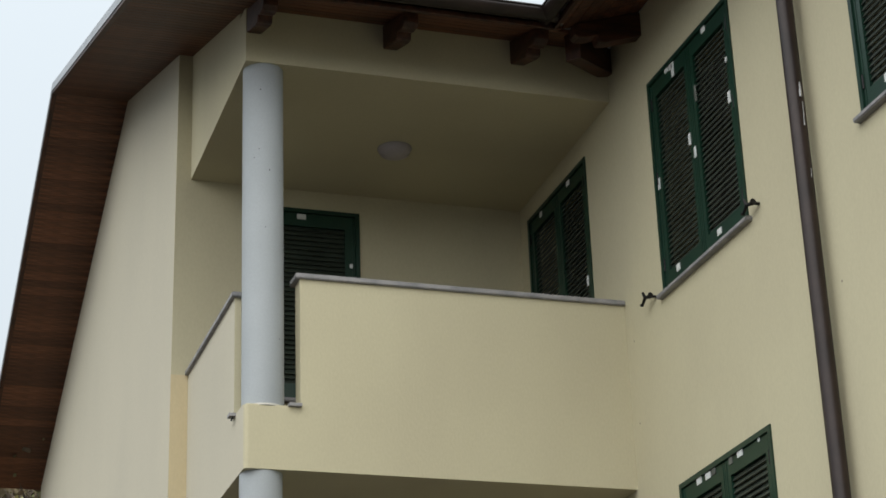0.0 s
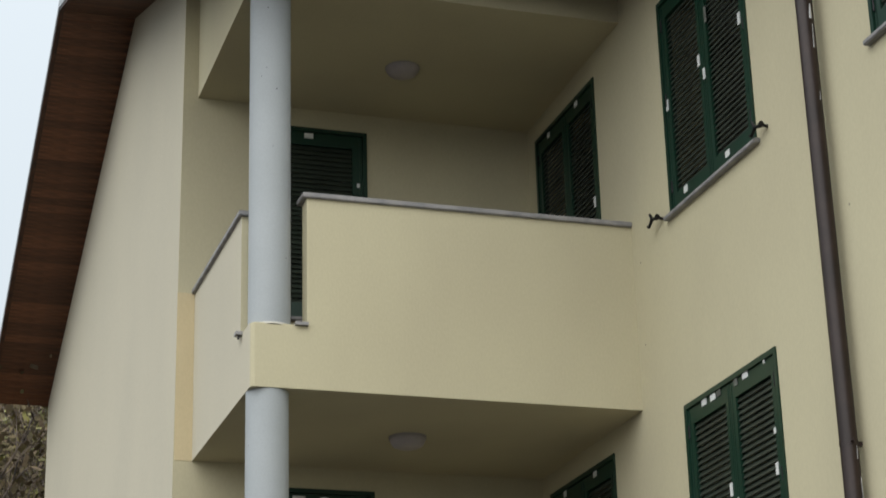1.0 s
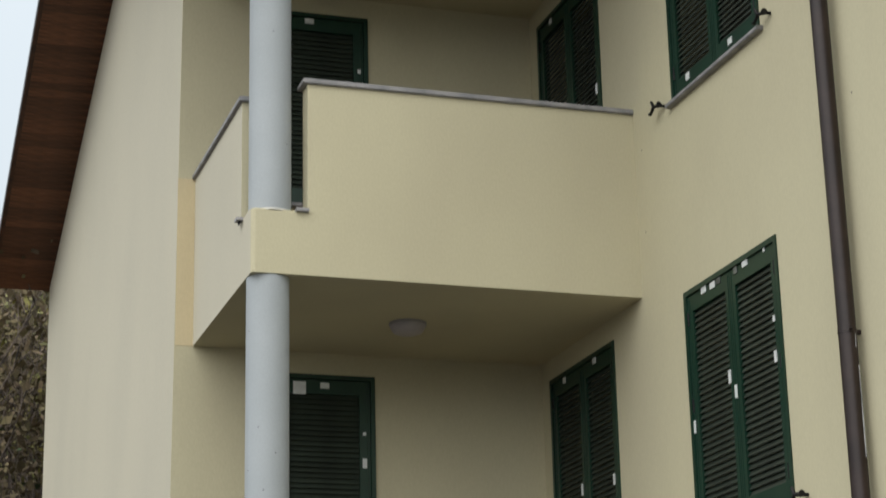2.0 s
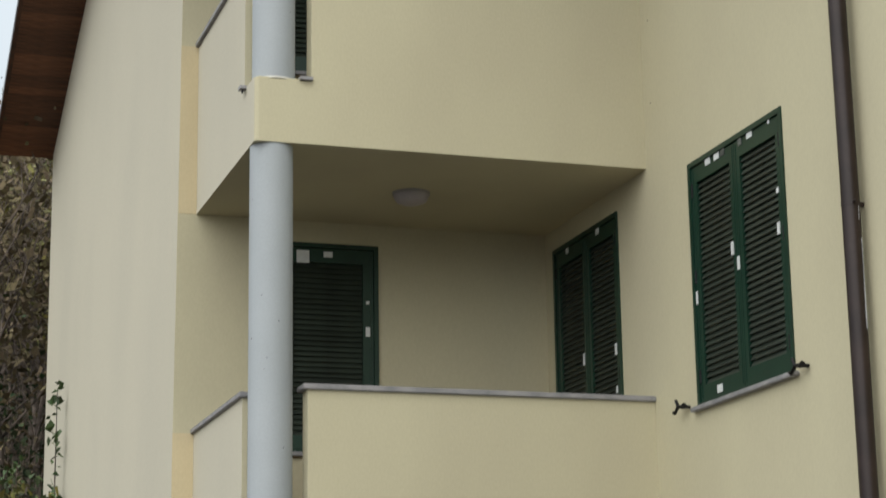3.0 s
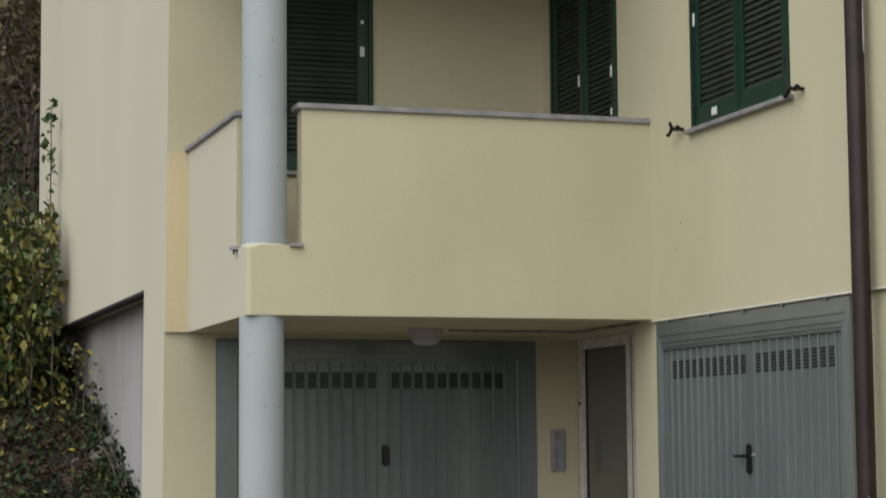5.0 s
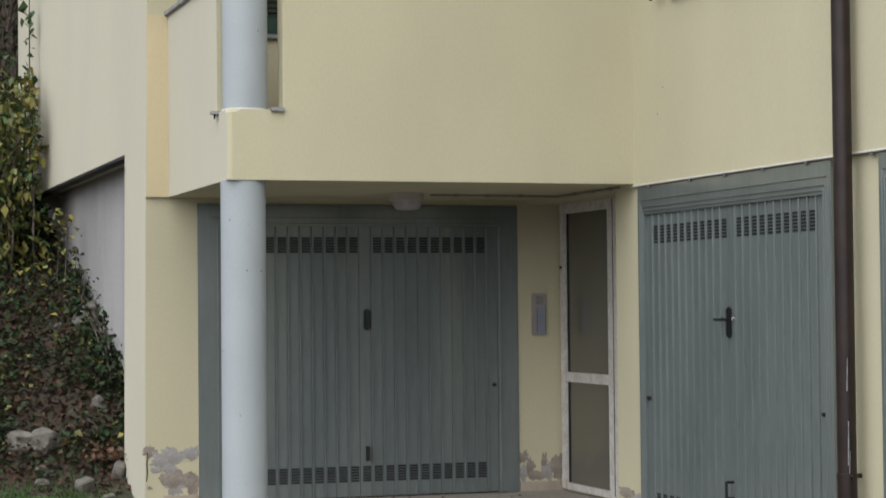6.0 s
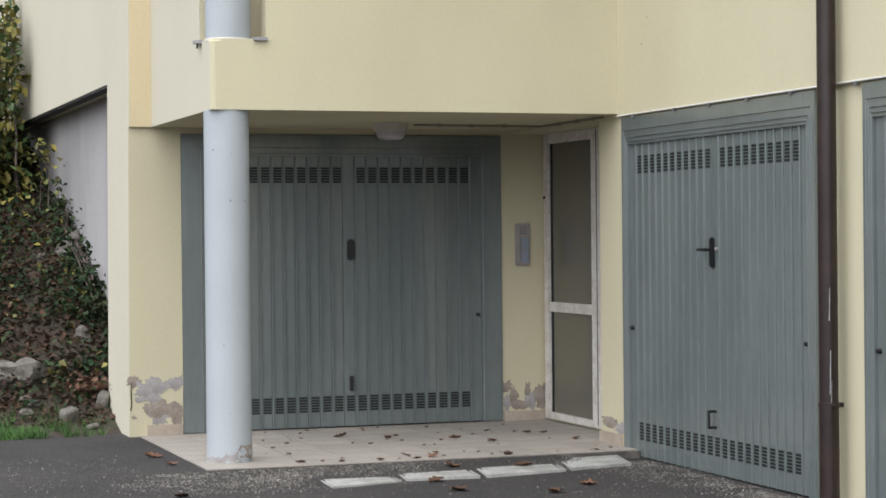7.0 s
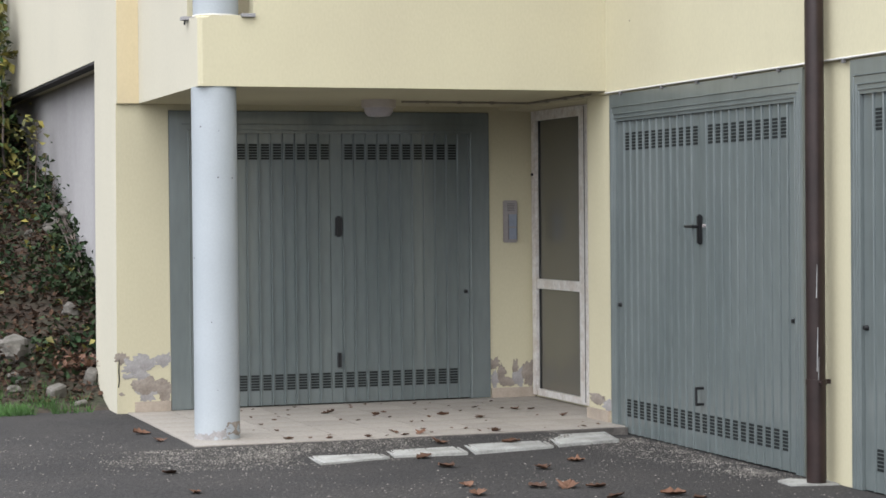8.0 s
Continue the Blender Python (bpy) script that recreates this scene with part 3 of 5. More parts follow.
def boards(ya, yb, step, ends):
    n = round((yb - ya) / step)
    for i in range(n):
        y0, y1 = ya + (yb - ya) * i / n, ya + (yb - ya) * (i + 1) / n
        x0, x1 = ends(y0)
        board(x0, x1, y0, y1)


boards(EAVE_Y, FRONT, 0.1, lambda y: (VERGE_X, EAVE_X + y - EAVE_Y))
boards(FRONT, FACADE, 0.1, lambda y: (VERGE_X, SIDE + 0.1))
boards(FACADE, RIDGE_Y, 0.1, lambda y: (VERGE_X, GABLE + 0.1))
boards(RIDGE_Y, back_y, 0.1, lambda y: (VERGE_X, GABLE + 0.1))
# wing soffit boards lie along y
for i in range(7):
    x0, x1 = EAVE_X + 0.1 * i, EAVE_X + 0.1 * (i + 1)
    bm = bmesh.new()
    s, g = FRONT_SLOPE, 0.005
    prism(bm, [(x0 - base.x, 0.008), (x0 - base.x + g, s * g), (x1 - base.x - g, s * (0.1 - g)), (x1 - base.x - 0.001, s * 0.1 + 0.008), (x1 - base.x - 0.001, s * 0.1 + 0.024), (x0 - base.x, 0.024)],
          2.5 - base.y, EAVE_Y + 0.1 * i - base.y, "y")
    bmesh.ops.translate(bm, verts=bm.verts, vec=(0, 0, wing_soffit_z(x0) - base.z))
    part("board", bm, wood, roof)


def rafter_tail(at, turn):
    """A rafter end with a stepped, rounded nose, hanging under the boards."""
    bm = bmesh.new()
    s = FRONT_SLOPE
    prof = [(0.75, -0.005), (0.75, -0.20), (0.42, -0.20), (0.36, -0.185), (0.345, -0.13), (0.28, -0.135), (0.20, -0.12), (0.17, -0.085), (0.165, -0.005)]
    prism(bm, [(u, q + s * u) for u, q in prof], -0.055, 0.055, "x")
    rounded(bm, 0.006, 1)
    return part("rafter_tail", bm, beam_wood, roof, "dark stained rafter end", at=Matrix.Translation(Vector(at) - base) @ pose(0, 0, 0, 0, 0, turn))


for x in (2.83, 3.86, 4.86):
    rafter_tail((x, EAVE_Y, E0), 0)
for y in (12.05, 11.2, 10.15, 9.1, 8.0):
    rafter_tail((EAVE_X, y, E0), -90)
bm = bmesh.new()
prism(bm, [(-0.06, -0.21), (0.06, -0.21), (0.06, 0.0), (-0.06, 0.0)], 0.32, 1.0, "y")
for v in bm.verts:
    v.co.z += FRONT_SLOPE * v.co.y / math.sqrt(2)
part("valley_rafter", bm, beam_wood, roof, "dark stained valley rafter", at=Matrix.Translation(Vector((EAVE_X, EAVE_Y, E0)) - base) @ pose(0, 0, 0, 0, 0, -45))
bm = bmesh.new()
box(bm, 0, EAVE_X - VERGE_X, 0, 0.025, -0.03, 0.02)
box(bm, EAVE_X - VERGE_X, EAVE_X - VERGE_X + 0.025, -9.4, 0, -0.03, 0.02)
part("eave_board", bm, beam_wood, roof, "dark stained eave board")


def gutter(name, a, b, label):
    a, b = Vector(a), Vector(b)
    g = thing(name, a, label, "gutter", "rain gutters")
    d = (b - a).normalized()
    side = Vector((d.y, -d.x, 0))
    bm = bmesh.new()
    rows = []
    prof = [(math.pi * i / 10) for i in range(11)]
    ring = [(0.070 * math.cos(q), -0.078 * math.sin(q)) for q in prof] + [(-0.066 * math.cos(q), -0.074 * math.sin(q)) for q in prof]
    for e in (Vector(), b - a):
        rows.append([bm.verts.new(e + side * u + Vector((0, 0, w))) for u, w in ring])
    k = len(ring)
    for i in range(k):
        bm.faces.new((rows[0][i], rows[0][(i + 1) % k], rows[1][(i + 1) % k], rows[1][i])).smooth = True
    bmesh.ops.recalc_face_normals(bm, faces=bm.faces)
    part("trough", bm, gutter_paint, g)
    bm = bmesh.new()
    tube(bm, side * 0.070, side * 0.070 + (b - a), 0.008, sides=8)
    part("bead", bm, gutter_paint, g)
    return g


GZ = 8.598
gutter("gutter", (VERGE_X, EAVE_Y - 0.07, GZ), (EAVE_X + 0.01, EAVE_Y - 0.07, GZ), "dark brown half-round gutter along the front eave")
gutter("gutter", (EAVE_X - 0.07, EAVE_Y + 0.01, GZ - 0.001), (EAVE_X - 0.07, 2.4, GZ - 0.001), "dark brown half-round gutter along the wing eave")

# ---- downpipe ----
PX, PY = WING - 0.081, 9.685
pipe = thing("downpipe", (PX, PY, GROUND), "dark brown downpipe with scratched paint on the wing wall", "downpipe")
bm = bmesh.new()
LEAN_PIPE = 0.017                # the upper length stands a little off plumb
tube(bm, (0, 0, 0.50), (0, 0, 4.32), 0.052, sides=20)
tube(bm, (0, 0, 4.32), (-LEAN_PIPE, 0, 8.40), 0.052, sides=20)
tube(bm, (-LEAN_PIPE, 0, 8.40), (-0.50, 0, 8.72), 0.052, sides=20)
part("pipe", bm, pipe_paint, pipe)
bm = bmesh.new()
tube(bm, (0, 0, 0), (0, 0, 0.575), 0.0545, sides=20)
tube(bm, (0, 0, 0.545), (0, 0, 0.575), 0.058, sides=20)
part("foot_pipe", bm, pipe_paint, pipe)
for z in (0.56, 4.32):
    bm = bmesh.new()
    tube(bm, (0, 0, z - 0.012), (0, 0, z + 0.012), 0.0545, sides=20)
    box(bm, 0.03, 0.085, -0.012, 0.012, z - 0.012, z + 0.012)
    tube(bm, (-0.01, -0.085, z), (-0.01, -0.05, z), 0.008, sides=8)
    part("bracket", bm, pipe_paint, pipe)


# ---- garage doors ----
def garage(m, w, h, jamb, lintel, n, shift, name, label, handle):
    """A double-leaf up-and-over garage door, front plane y=0, lower left corner at the origin."""
    g = thing(name, m, label, "garage door", "garage doors", "structure")
    bm = bmesh.new()
    box(bm, 0, jamb, -0.012, 0.05, 0, h)
    box(bm, w - jamb, w, -0.012, 0.05, 0, h)
    box(bm, jamb, w - jamb, -0.012, 0.05, h - lintel, h)
    # rolled ridges along the jambs and the lintel
    ridges = bmesh.new()
    for a, b in ((0.86, 0.93),) if handle == "plate" else ((0.30, 0.38), (0.56, 0.66), (0.84, 0.93)):
        box(ridges, jamb * a, jamb * b, -0.0165, -0.008, 0, h - lintel * (0.30 + 0.7 * a))
        box(ridges, w - jamb * b, w - jamb * a, -0.0165, -0.008, 0, h - lintel * (0.30 + 0.7 * a))
    for a, b in ((0.58, 0.62), (0.84, 0.90)) if handle == "plate" else ((0.44, 0.48), (0.70, 0.74), (0.84, 0.90)):
        box(ridges, jamb * a, w - jamb * a, -0.019, -0.008, h - lintel * b, h - lintel * a)
    rounded(ridges, 0.004, 1)
    part("frame_ridge", ridges, steel, g, "rolled ridges of the steel frame")
    part("door_frame", bm, steel, g)
    pw, ph = w - 2 * jamb, h - lintel - 0.001
    step = (pw - shift) / n
    mid, cx = n // 2, jamb + shift + (n // 2 + 0.5) * (pw - shift) / n
    vw, vh, slots = 0.062, 0.122, 6
    # slots are flush dark sheets; the shade inside them is put into the colour
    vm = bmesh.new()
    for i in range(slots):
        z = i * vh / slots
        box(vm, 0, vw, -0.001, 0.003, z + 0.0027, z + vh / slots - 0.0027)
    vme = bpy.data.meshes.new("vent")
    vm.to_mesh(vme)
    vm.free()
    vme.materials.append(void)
    for half in (0, 1):
        a, b = (0, mid) if half == 0 else (mid, n)
        bm = bmesh.new()
        lo = a * step + (shift if half else 0)
        prof = [(lo + 0.002, 0.05), (lo + 0.002, 0.008)]
        for i in range(a, b):
            u = i * step + shift
            if i > a:
                prof += [(u - 0.008, 0.008), (u - 0.006, 0.015), (u - 0.001, 0.015), (u, 0.006), (u + 0.002, -0.001), (u + 0.005, -0.005), (u + 0.009, -0.005), (u + 0.012, -0.001), (u + 0.014, 0.008)]
        prof += [(b * step + shift - 0.002, 0.008), (b * step + shift - 0.002, 0.05)]
        prism(bm, prof, 0.005, ph, "z")
        leaf = part("door_leaf", bm, steel, g, "ribbed grey-green steel leaf", at=(jamb, 0, 0))
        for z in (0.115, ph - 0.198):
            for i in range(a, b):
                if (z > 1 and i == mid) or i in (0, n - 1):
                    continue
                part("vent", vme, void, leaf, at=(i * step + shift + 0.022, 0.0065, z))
    if handle == "plate":
        bm = bmesh.new()
        box(bm, cx - 0.014, cx + 0.040, -0.02, 0.01, 1.265, 1.425)
        rounded(bm, 0.012)
        part("handle", bm, black, g, "black recessed handle plate")
        bm = bmesh.new()
        box(bm, cx - 0.002, cx + 0.022, -0.022, 0.01, 0.275, 0.385)
        part("pull", bm, black, g, "small dark pull")
    else:
        bm = bmesh.new()
        cx -= 0.03
        box(bm, cx - 0.019, cx + 0.019, -0.02, 0.01, 1.285, 1.47)
        rounded(bm, 0.008)
        part("handle_plate", bm, black, g, "black handle plate")
        bm = bmesh.new()
        tube(bm, (cx, -0.01, 1.395), (cx, -0.06, 1.395), 0.010, sides=8)
        tube(bm, (cx + 0.012, -0.055, 1.395), (cx - 0.10, -0.055, 1.395), 0.011, 0.009, sides=8)
        part("lever", bm, black, g, "black door lever")
        bm = bmesh.new()
        tube(bm, (cx + 0.055, 0.01, 1.40), (cx + 0.055, -0.010, 1.40), 0.011, sides=10)
        tube(bm, (cx + 0.085, 0.01, 1.40), (cx + 0.085, -0.006, 1.40), 0.006, sides=8)
        part("lock_cylinder", bm, intercom_grey, g, "grey lock cylinder")
        bm = bmesh.new()
        for z in (0.295, 0.395):
            tube(bm, (cx + 0.012, 0.01, z), (cx + 0.012, -0.042, z), 0.009, sides=8)
        tube(bm, (cx + 0.012, -0.042, 0.29), (cx + 0.012, -0.042, 0.40), 0.009, sides=8)
        part("pull", bm, black, g, "black bow pull")
    for x in (jamb + 0.03, w - jamb - 0.03):
        bm = bmesh.new()
        bz = 0.83 if handle == "plate" else 0.865
        tube(bm, (x, 0.01, bz), (x, -0.014, bz), 0.017, 0.012, 10)
        part("bolt", bm, black, g)
    return g


garage(pose(2.992, FACADE + 0.022, 0.005), 2.52, 2.215, 0.165, 0.165, 23, 0.05, "door_3", "grey-green ribbed steel garage door under the balcony", "plate")
garage(pose(WING + 0.012, 12.605, GROUND + 0.005, 0, 0, TURN_WING), 2.645, 2.285, 0.10, 0.185, 24, 0.0, "door_4", "grey-green ribbed steel garage door with black lever", "lever")
garage(pose(WING + 0.012, 9.448, GROUND + 0.005, 0, 0, TURN_WING), 2.645, 2.285, 0.10, 0.185, 24, 0.0, "door_5", "grey-green ribbed steel garage door past the downpipe", "lever")

# ---- entrance door, intercom, conduits ----
ent = thing("door_6", pose(5.885, 14.70, 0.02, 0, 0, TURN_WING), "pale aluminium entrance door with dark glass panes", "door", kind="structure")
EW, EH, MIDZ = 1.55, 2.212, 0.832
bm = bmesh.new()
for q in ((0, 0.08, 0, EH), (EW - 0.06, EW, 0, EH), (0.10, EW - 0.06, 0, 0.05), (0.10, EW - 0.06, EH - 0.075, EH), (0.10, EW - 0.06, MIDZ, MIDZ + 0.075), (0.945, 1.12, 0.05, MIDZ), (0.945, 1.12, MIDZ + 0.075, EH - 0.075)):
    box(bm, q[0], q[1], -0.03, 0.04, q[2], q[3])
part("door_frame", bm, aluminium, ent)
for x0, x1 in ((0.10, 0.945), (1.12, EW - 0.06)):
    for z0, z1 in ((0.05, MIDZ), (MIDZ + 0.075, EH - 0.075)):
        bm = bmesh.new()
        box(bm, x0, x1, 0.0, 0.012, z0, z1)
        part("pane", bm, glass, ent, "dark glass pane")

bm = bmesh.new()
for q in ((0.100, 0.112, 0.05, MIDZ), (0.933, 0.945, 0.05, MIDZ), (0.100, 0.112, MIDZ + 0.075, EH - 0.075), (0.933, 0.945, MIDZ + 0.075, EH - 0.075)):
    box(bm, q[0], q[1], -0.012, 0.0, q[2], q[3])
part("gasket", bm, black, ent, "dark rubber gasket round the panes")
bm = bmesh.new()
box(bm, 1.040, 1.052, -0.0312, 0.0, 0.02, EH - 0.01)
part("leaf_joint", bm, void, ent, "dark joint between door leaf and side light")
bm = bmesh.new()
tube(bm, (0.03, -0.03, 1.72), (0.03, -0.044, 1.72), 0.011, sides=8)
part("stop", bm, black, ent)

com = thing("intercom", (5.685, FACADE + 0.023, 1.38), "grey intercom panel with bluish plate beside the door", "intercom")
bm = bmesh.new()
box(bm, -0.058, 0.058, -0.03, 0, -0.17, 0.16)
rounded(bm, 0.008)
part("housing", bm, intercom_grey, com)
bm = bmesh.new()
for q in range(5):
    box(bm, -0.03, 0.03, -0.0325, -0.029, 0.078 + 0.013 * q, 0.084 + 0.013 * q)
part("speaker_slots", bm, chip_grey, com, "dark slots of the speaker")
for z0, z1 in ((-0.145, -0.055), (-0.045, 0.05)):
    bm = bmesh.new()
    box(bm, -0.018, 0.045, -0.036, -0.029, z0, z1)
    part("plate", bm, button_blue, com, "bluish metal plate")
bm = bmesh.new()
box(bm, 0.0455, 0.0500, -0.0355, -0.029, -0.148, 0.053)
box(bm, -0.0225, -0.0185, -0.0345, -0.029, -0.148, 0.053)
part("plate_frame", bm, chip_grey, com, "dark rim beside the plates")

wire = thing("conduit", (WING, 12.4, 2.238), "thin white cable clipped along the wall edge", "cable")
bm = bmesh.new()
tube(bm, (-0.008, 0.25, 0.014), (-0.008, -9.0, 0.014), 0.0065, sides=6)
part("cable", bm, white_cable, wire)
for y in (0.0, -0.64, -1.14, -1.65, -2.18, -2.9, -3.5):
    bm = bmesh.new()
    box(bm, -0.017, 0.002, y - 0.010, y + 0.010, -0.012, 0.010)
    part("clip", bm, chip_grey, wire, "small dark cable clip")
wire = thing("conduit", (4.56, 13.99, SLABS[0]), "thin cable on the porch ceiling to the lamp", "cable")
bm = bmesh.new()
path = [(0, 0, -0.01), (0.71, 0.02, -0.01), (1.02, 0.06, -0.01), (1.02, -1.1, -0.01)]
for a, b in zip(path, path[1:]):
    tube(bm, a, b, 0.008, sides=6)
part("cable", bm, cable_mat, wire)
for x, y in ((0.2, 0.005), (0.45, 0.012), (0.71, 0.02), (1.02, -0.3), (1.02, -0.65), (1.02, -0.95)):
    bm = bmesh.new()
    box(bm, x - 0.012, x + 0.012, y - 0.012, y + 0.012, -0.022, 0)
    part("clip", bm, cable_mat, wire)

# ---- porch floor, skirting, ground ----
porch = thing("pavement_porch", (2.66, 12.40, -0.02), "beige tiled porch floor in front of the garage", "floor", kind="structure")
bm = bmesh.new()
prism(bm, [(0, 0), (2.95, -0.03), (2.95, 0.63), (3.24, 0.63), (3.24, 2.36), (0.02, 2.36)], -0.2, 0.013, "z")
part("mortar_bed", bm, mortar, porch)
tile_meshes = {}
TW = 0.328
for i in range(10):
    for j in range(8):
        x0, y0 = 0.005 + i * TW, 0.0 + j * 0.295
        x1 = min(x0 + TW - 0.007, 2.945 if j < 2 else 3.235)
        y1 = y0 + 0.287
        if x1 - x0 < 0.06:
            continue
        key = round(x1 - x0, 3)
        if key not in tile_meshes:
            bm = bmesh.new()
            box(bm, 0, x1 - x0, 0, y1 - y0, 0, 0.009)
            me = bpy.data.meshes.new("floor_tile")
            bm.to_mesh(me)
            bm.free()
            me.materials.append(tile)
            tile_meshes[key] = me
        part("floor_tile", tile_meshes[key], tile, porch, at=(x0, y0, 0.011))


def skirting(a, b, face, h=0.075, z=0.0):
    """Skirting tiles from a to b along a wall; face is the way out of the wall."""
    a, b, face = Vector(a), Vector(b), Vector(face)
    s = thing("baseboard", (a.x, a.y, z), "beige skirting tiles along the porch wall", "baseboard", kind="structure")
    length, d = (b - a).length, (b - a).normalized()
    n = max(1, round(length / 0.33))
    for i in range(n):
        p, q = d * (length * i / n), d * (length * (i + 1) / n - 0.004)
        bm = bmesh.new()
        pts = [p, q, q + face * 0.022, p + face * 0.022]
        lo = [bm.verts.new((v.x, v.y, 0)) for v in pts]
        hi = [bm.verts.new((v.x, v.y, h)) for v in pts]
        bm.faces.new(lo), bm.faces.new(hi)
        for k in range(4):
            bm.faces.new((lo[k], lo[(k + 1) % 4], hi[(k + 1) % 4], hi[k]))
        bmesh.ops.recalc_face_normals(bm, faces=bm.faces)
        part("tile", bm, skirt, s)


skirting((2.72, FACADE + 0.023, 0), (2.99, FACADE + 0.023, 0), (0, -1, 0))
skirting((5.52, FACADE + 0.023, 0), (5.89, FACADE + 0.023, 0), (0, -1, 0))
skirting((WING + 0.02, 12.66, 0), (WING + 0.02, 13.03, 0), (-1, 0, 0), 0.12, -0.045)


# one sheet of ground: yard, bank beside the house, and the wooded slope
def ground_z(x, y):
    z = GROUND + 0.045 * max(0.0, min(1.0, (y - 11.7) / 0.7)) * max(0.0, min(1.0, (5.45 - x) / 0.4))
    if y < 15.3 and abs(x) < 12 and y > 0:
        z += 0.006 * noise.noise((x * 0.9, y * 0.9, 7))
    edge = 15.15 + 0.25 * max(0.0, 1.8 - x) * 0.2
    if x < GABLE + 0.4 and y > edge:
        z += 0.36 * min(y - edge, 7.5) + 0.05 * noise.noise((x * 1.3, y * 1.3, 0)) * min(1, y - edge)
    if x > 2.2 and 15.8 < y < 21 and x < GABLE + 0.4:
        z += 0.16 * min(1.0, (x - 2.2) / 0.5) * min(1.0, (y - 15.8) / 0.8) * min(1.0, (21 - y) / 2)
    if y > 22.6:
        up = 0.35 * (min(y, 75) - 22.6)
        z = (z if x < GABLE + 0.4 else GROUND + 2.7) + up + 0.5 * noise.noise((x * 0.15, y * 0.15, 3)) * min(1, (y - 22.6) / 4)
    return z


def spaced(*runs):
    out = []
    for a, b, n in runs:
        out += [a + (b - a) * i / n for i in range(n)]
    return out + [runs[-1][1]]


gx = spaced((-900, -60, 6), (-60, -8, 8), (-8, 0, 8), (0, 3.0, 20), (3.0, 6.0, 12), (6.0, 12, 4), (12, 60, 8), (60, 900, 6))
gy = spaced((-900, -40, 6), (-40, 4, 8), (4, 11.0, 10), (11.0, 14.5, 20), (14.5, 23, 44), (23, 75, 30), (75, 900, 8))
verts = [(x, y, ground_z(x, y)) for y in gy for x in gx]
nx = len(gx)
tagged(part("road", raw("road", [(x, y, z) for x, y, z in verts], [(j * nx + i, j * nx + i + 1, (j + 1) * nx + i + 1, (j + 1) * nx + i) for j in range(len(gy) - 1) for i in range(nx - 1) if gy[j] < 14.9 and gy[j + 1] < 15.3], asphalt), asphalt),
       "dark grey worn asphalt yard with grit", "road", kind="structure")
tagged(part("ground", raw("ground", verts, [(j * nx + i, j * nx + i + 1, (j + 1) * nx + i + 1, (j + 1) * nx + i) for j in range(len(gy) - 1) for i in range(nx - 1) if not (gy[j] < 14.9 and gy[j + 1] < 15.3)], soil), soil),
       "steep bank and slope covered in brown leaf litter", "ground", kind="structure")

# ---- concrete covers in the yard ----
for c in (((3.257, 12.106), (3.732, 12.158), (3.713, 11.688), (3.248, 11.56)), ((3.80, 12.20), (4.30, 12.24), (4.224, 11.70), (3.75, 11.71)),
          ((4.345, 12.24), (4.93, 12.32), (4.828, 11.778), (4.27, 11.70)), ((4.98, 12.33), (5.433, 12.358), (5.33, 11.898), (4.87, 11.79))):
    cx, cy = sum(p[0] for p in c) / 4, sum(p[1] for p in c) / 4
    top = 0.008 + 0.045 * max(0, (cy - 11.75) / 0.7)
    lid = thing("manhole_cover", (cx, cy, GROUND), "pale worn concrete inspection cover set in the asphalt", "cover", "concrete covers before the porch")
    bm = bmesh.new()
    prism(bm, [((x - cx) * 0.985, (y - cy) * 0.985) for x, y in c], -0.06, top - 0.010, "z")
    part("bed", bm, mortar, lid, "dark dirt in the joint")
    bm = bmesh.new()
    prism(bm, [((x - cx) * 0.89, (y - cy) * 0.92) for x, y in c], -0.05, top, "z")
    bmesh.ops.bevel(bm, geom=list(bm.edges), offset=0.006, segments=1, affect="EDGES", clamp_overlap=True)
    part("slab", bm, cover, lid)
    for k in range(4):
        (xa, ya), (xb, yb) = c[k], c[(k + 1) % 4]
        bm = bmesh.new()
        prism(bm, [(xa - cx, ya - cy), (xb - cx, yb - cy), ((xb - cx) * 0.93, (yb - cy) * 0.955), ((xa - cx) * 0.93, (ya - cy) * 0.955)], -0.055, top - 0.002, "z")
        part("frame_side", bm, cover, lid)

stone_slab = bmesh.new()
prism(stone_slab, [(-0.16, -0.06), (0.10, -0.13), (0.13, 0.05), (-0.05, 0.17), (-0.14, 0.12)], -0.03, 0.012, "z")
tagged(part("splash_stone", stone_slab, cover, at=(5.50, 9.72, GROUND)), "pale broken stone slab at the downpipe foot", "stone")


# ---- peeled plaster at the foot of the walls ----
def blob(rx, rz, seed, n=64):
    out = []
    for i in range(n):
        a = 2 * math.pi * i / n
        k = 1 + 0.55 * noise.noise((math.cos(a) * 1.6 + seed, math.sin(a) * 1.6, seed * 3.1)) + 0.34 * noise.noise((math.cos(a) * 4 + seed, math.sin(a) * 4, seed)) + 0.2 * noise.noise((math.cos(a) * 11, math.sin(a) * 11 + seed, seed))
        out.append((rx * k * math.cos(a), rz * k * math.sin(a)))
    return out


def peeled(parent, at, turn, rx, rz, seed, mat):
    proud = 0.001 + 0.0006 * (seed % 7)
    bm = bmesh.new()
    prism(bm, blob(rx * 1.35, rz * 1.3, seed), -proud, 0.001, "y")
    part("peeled_patch", bm, mat, parent, "patch of bare render where paint peeled off", at=pose(*at, 0, 0, turn))


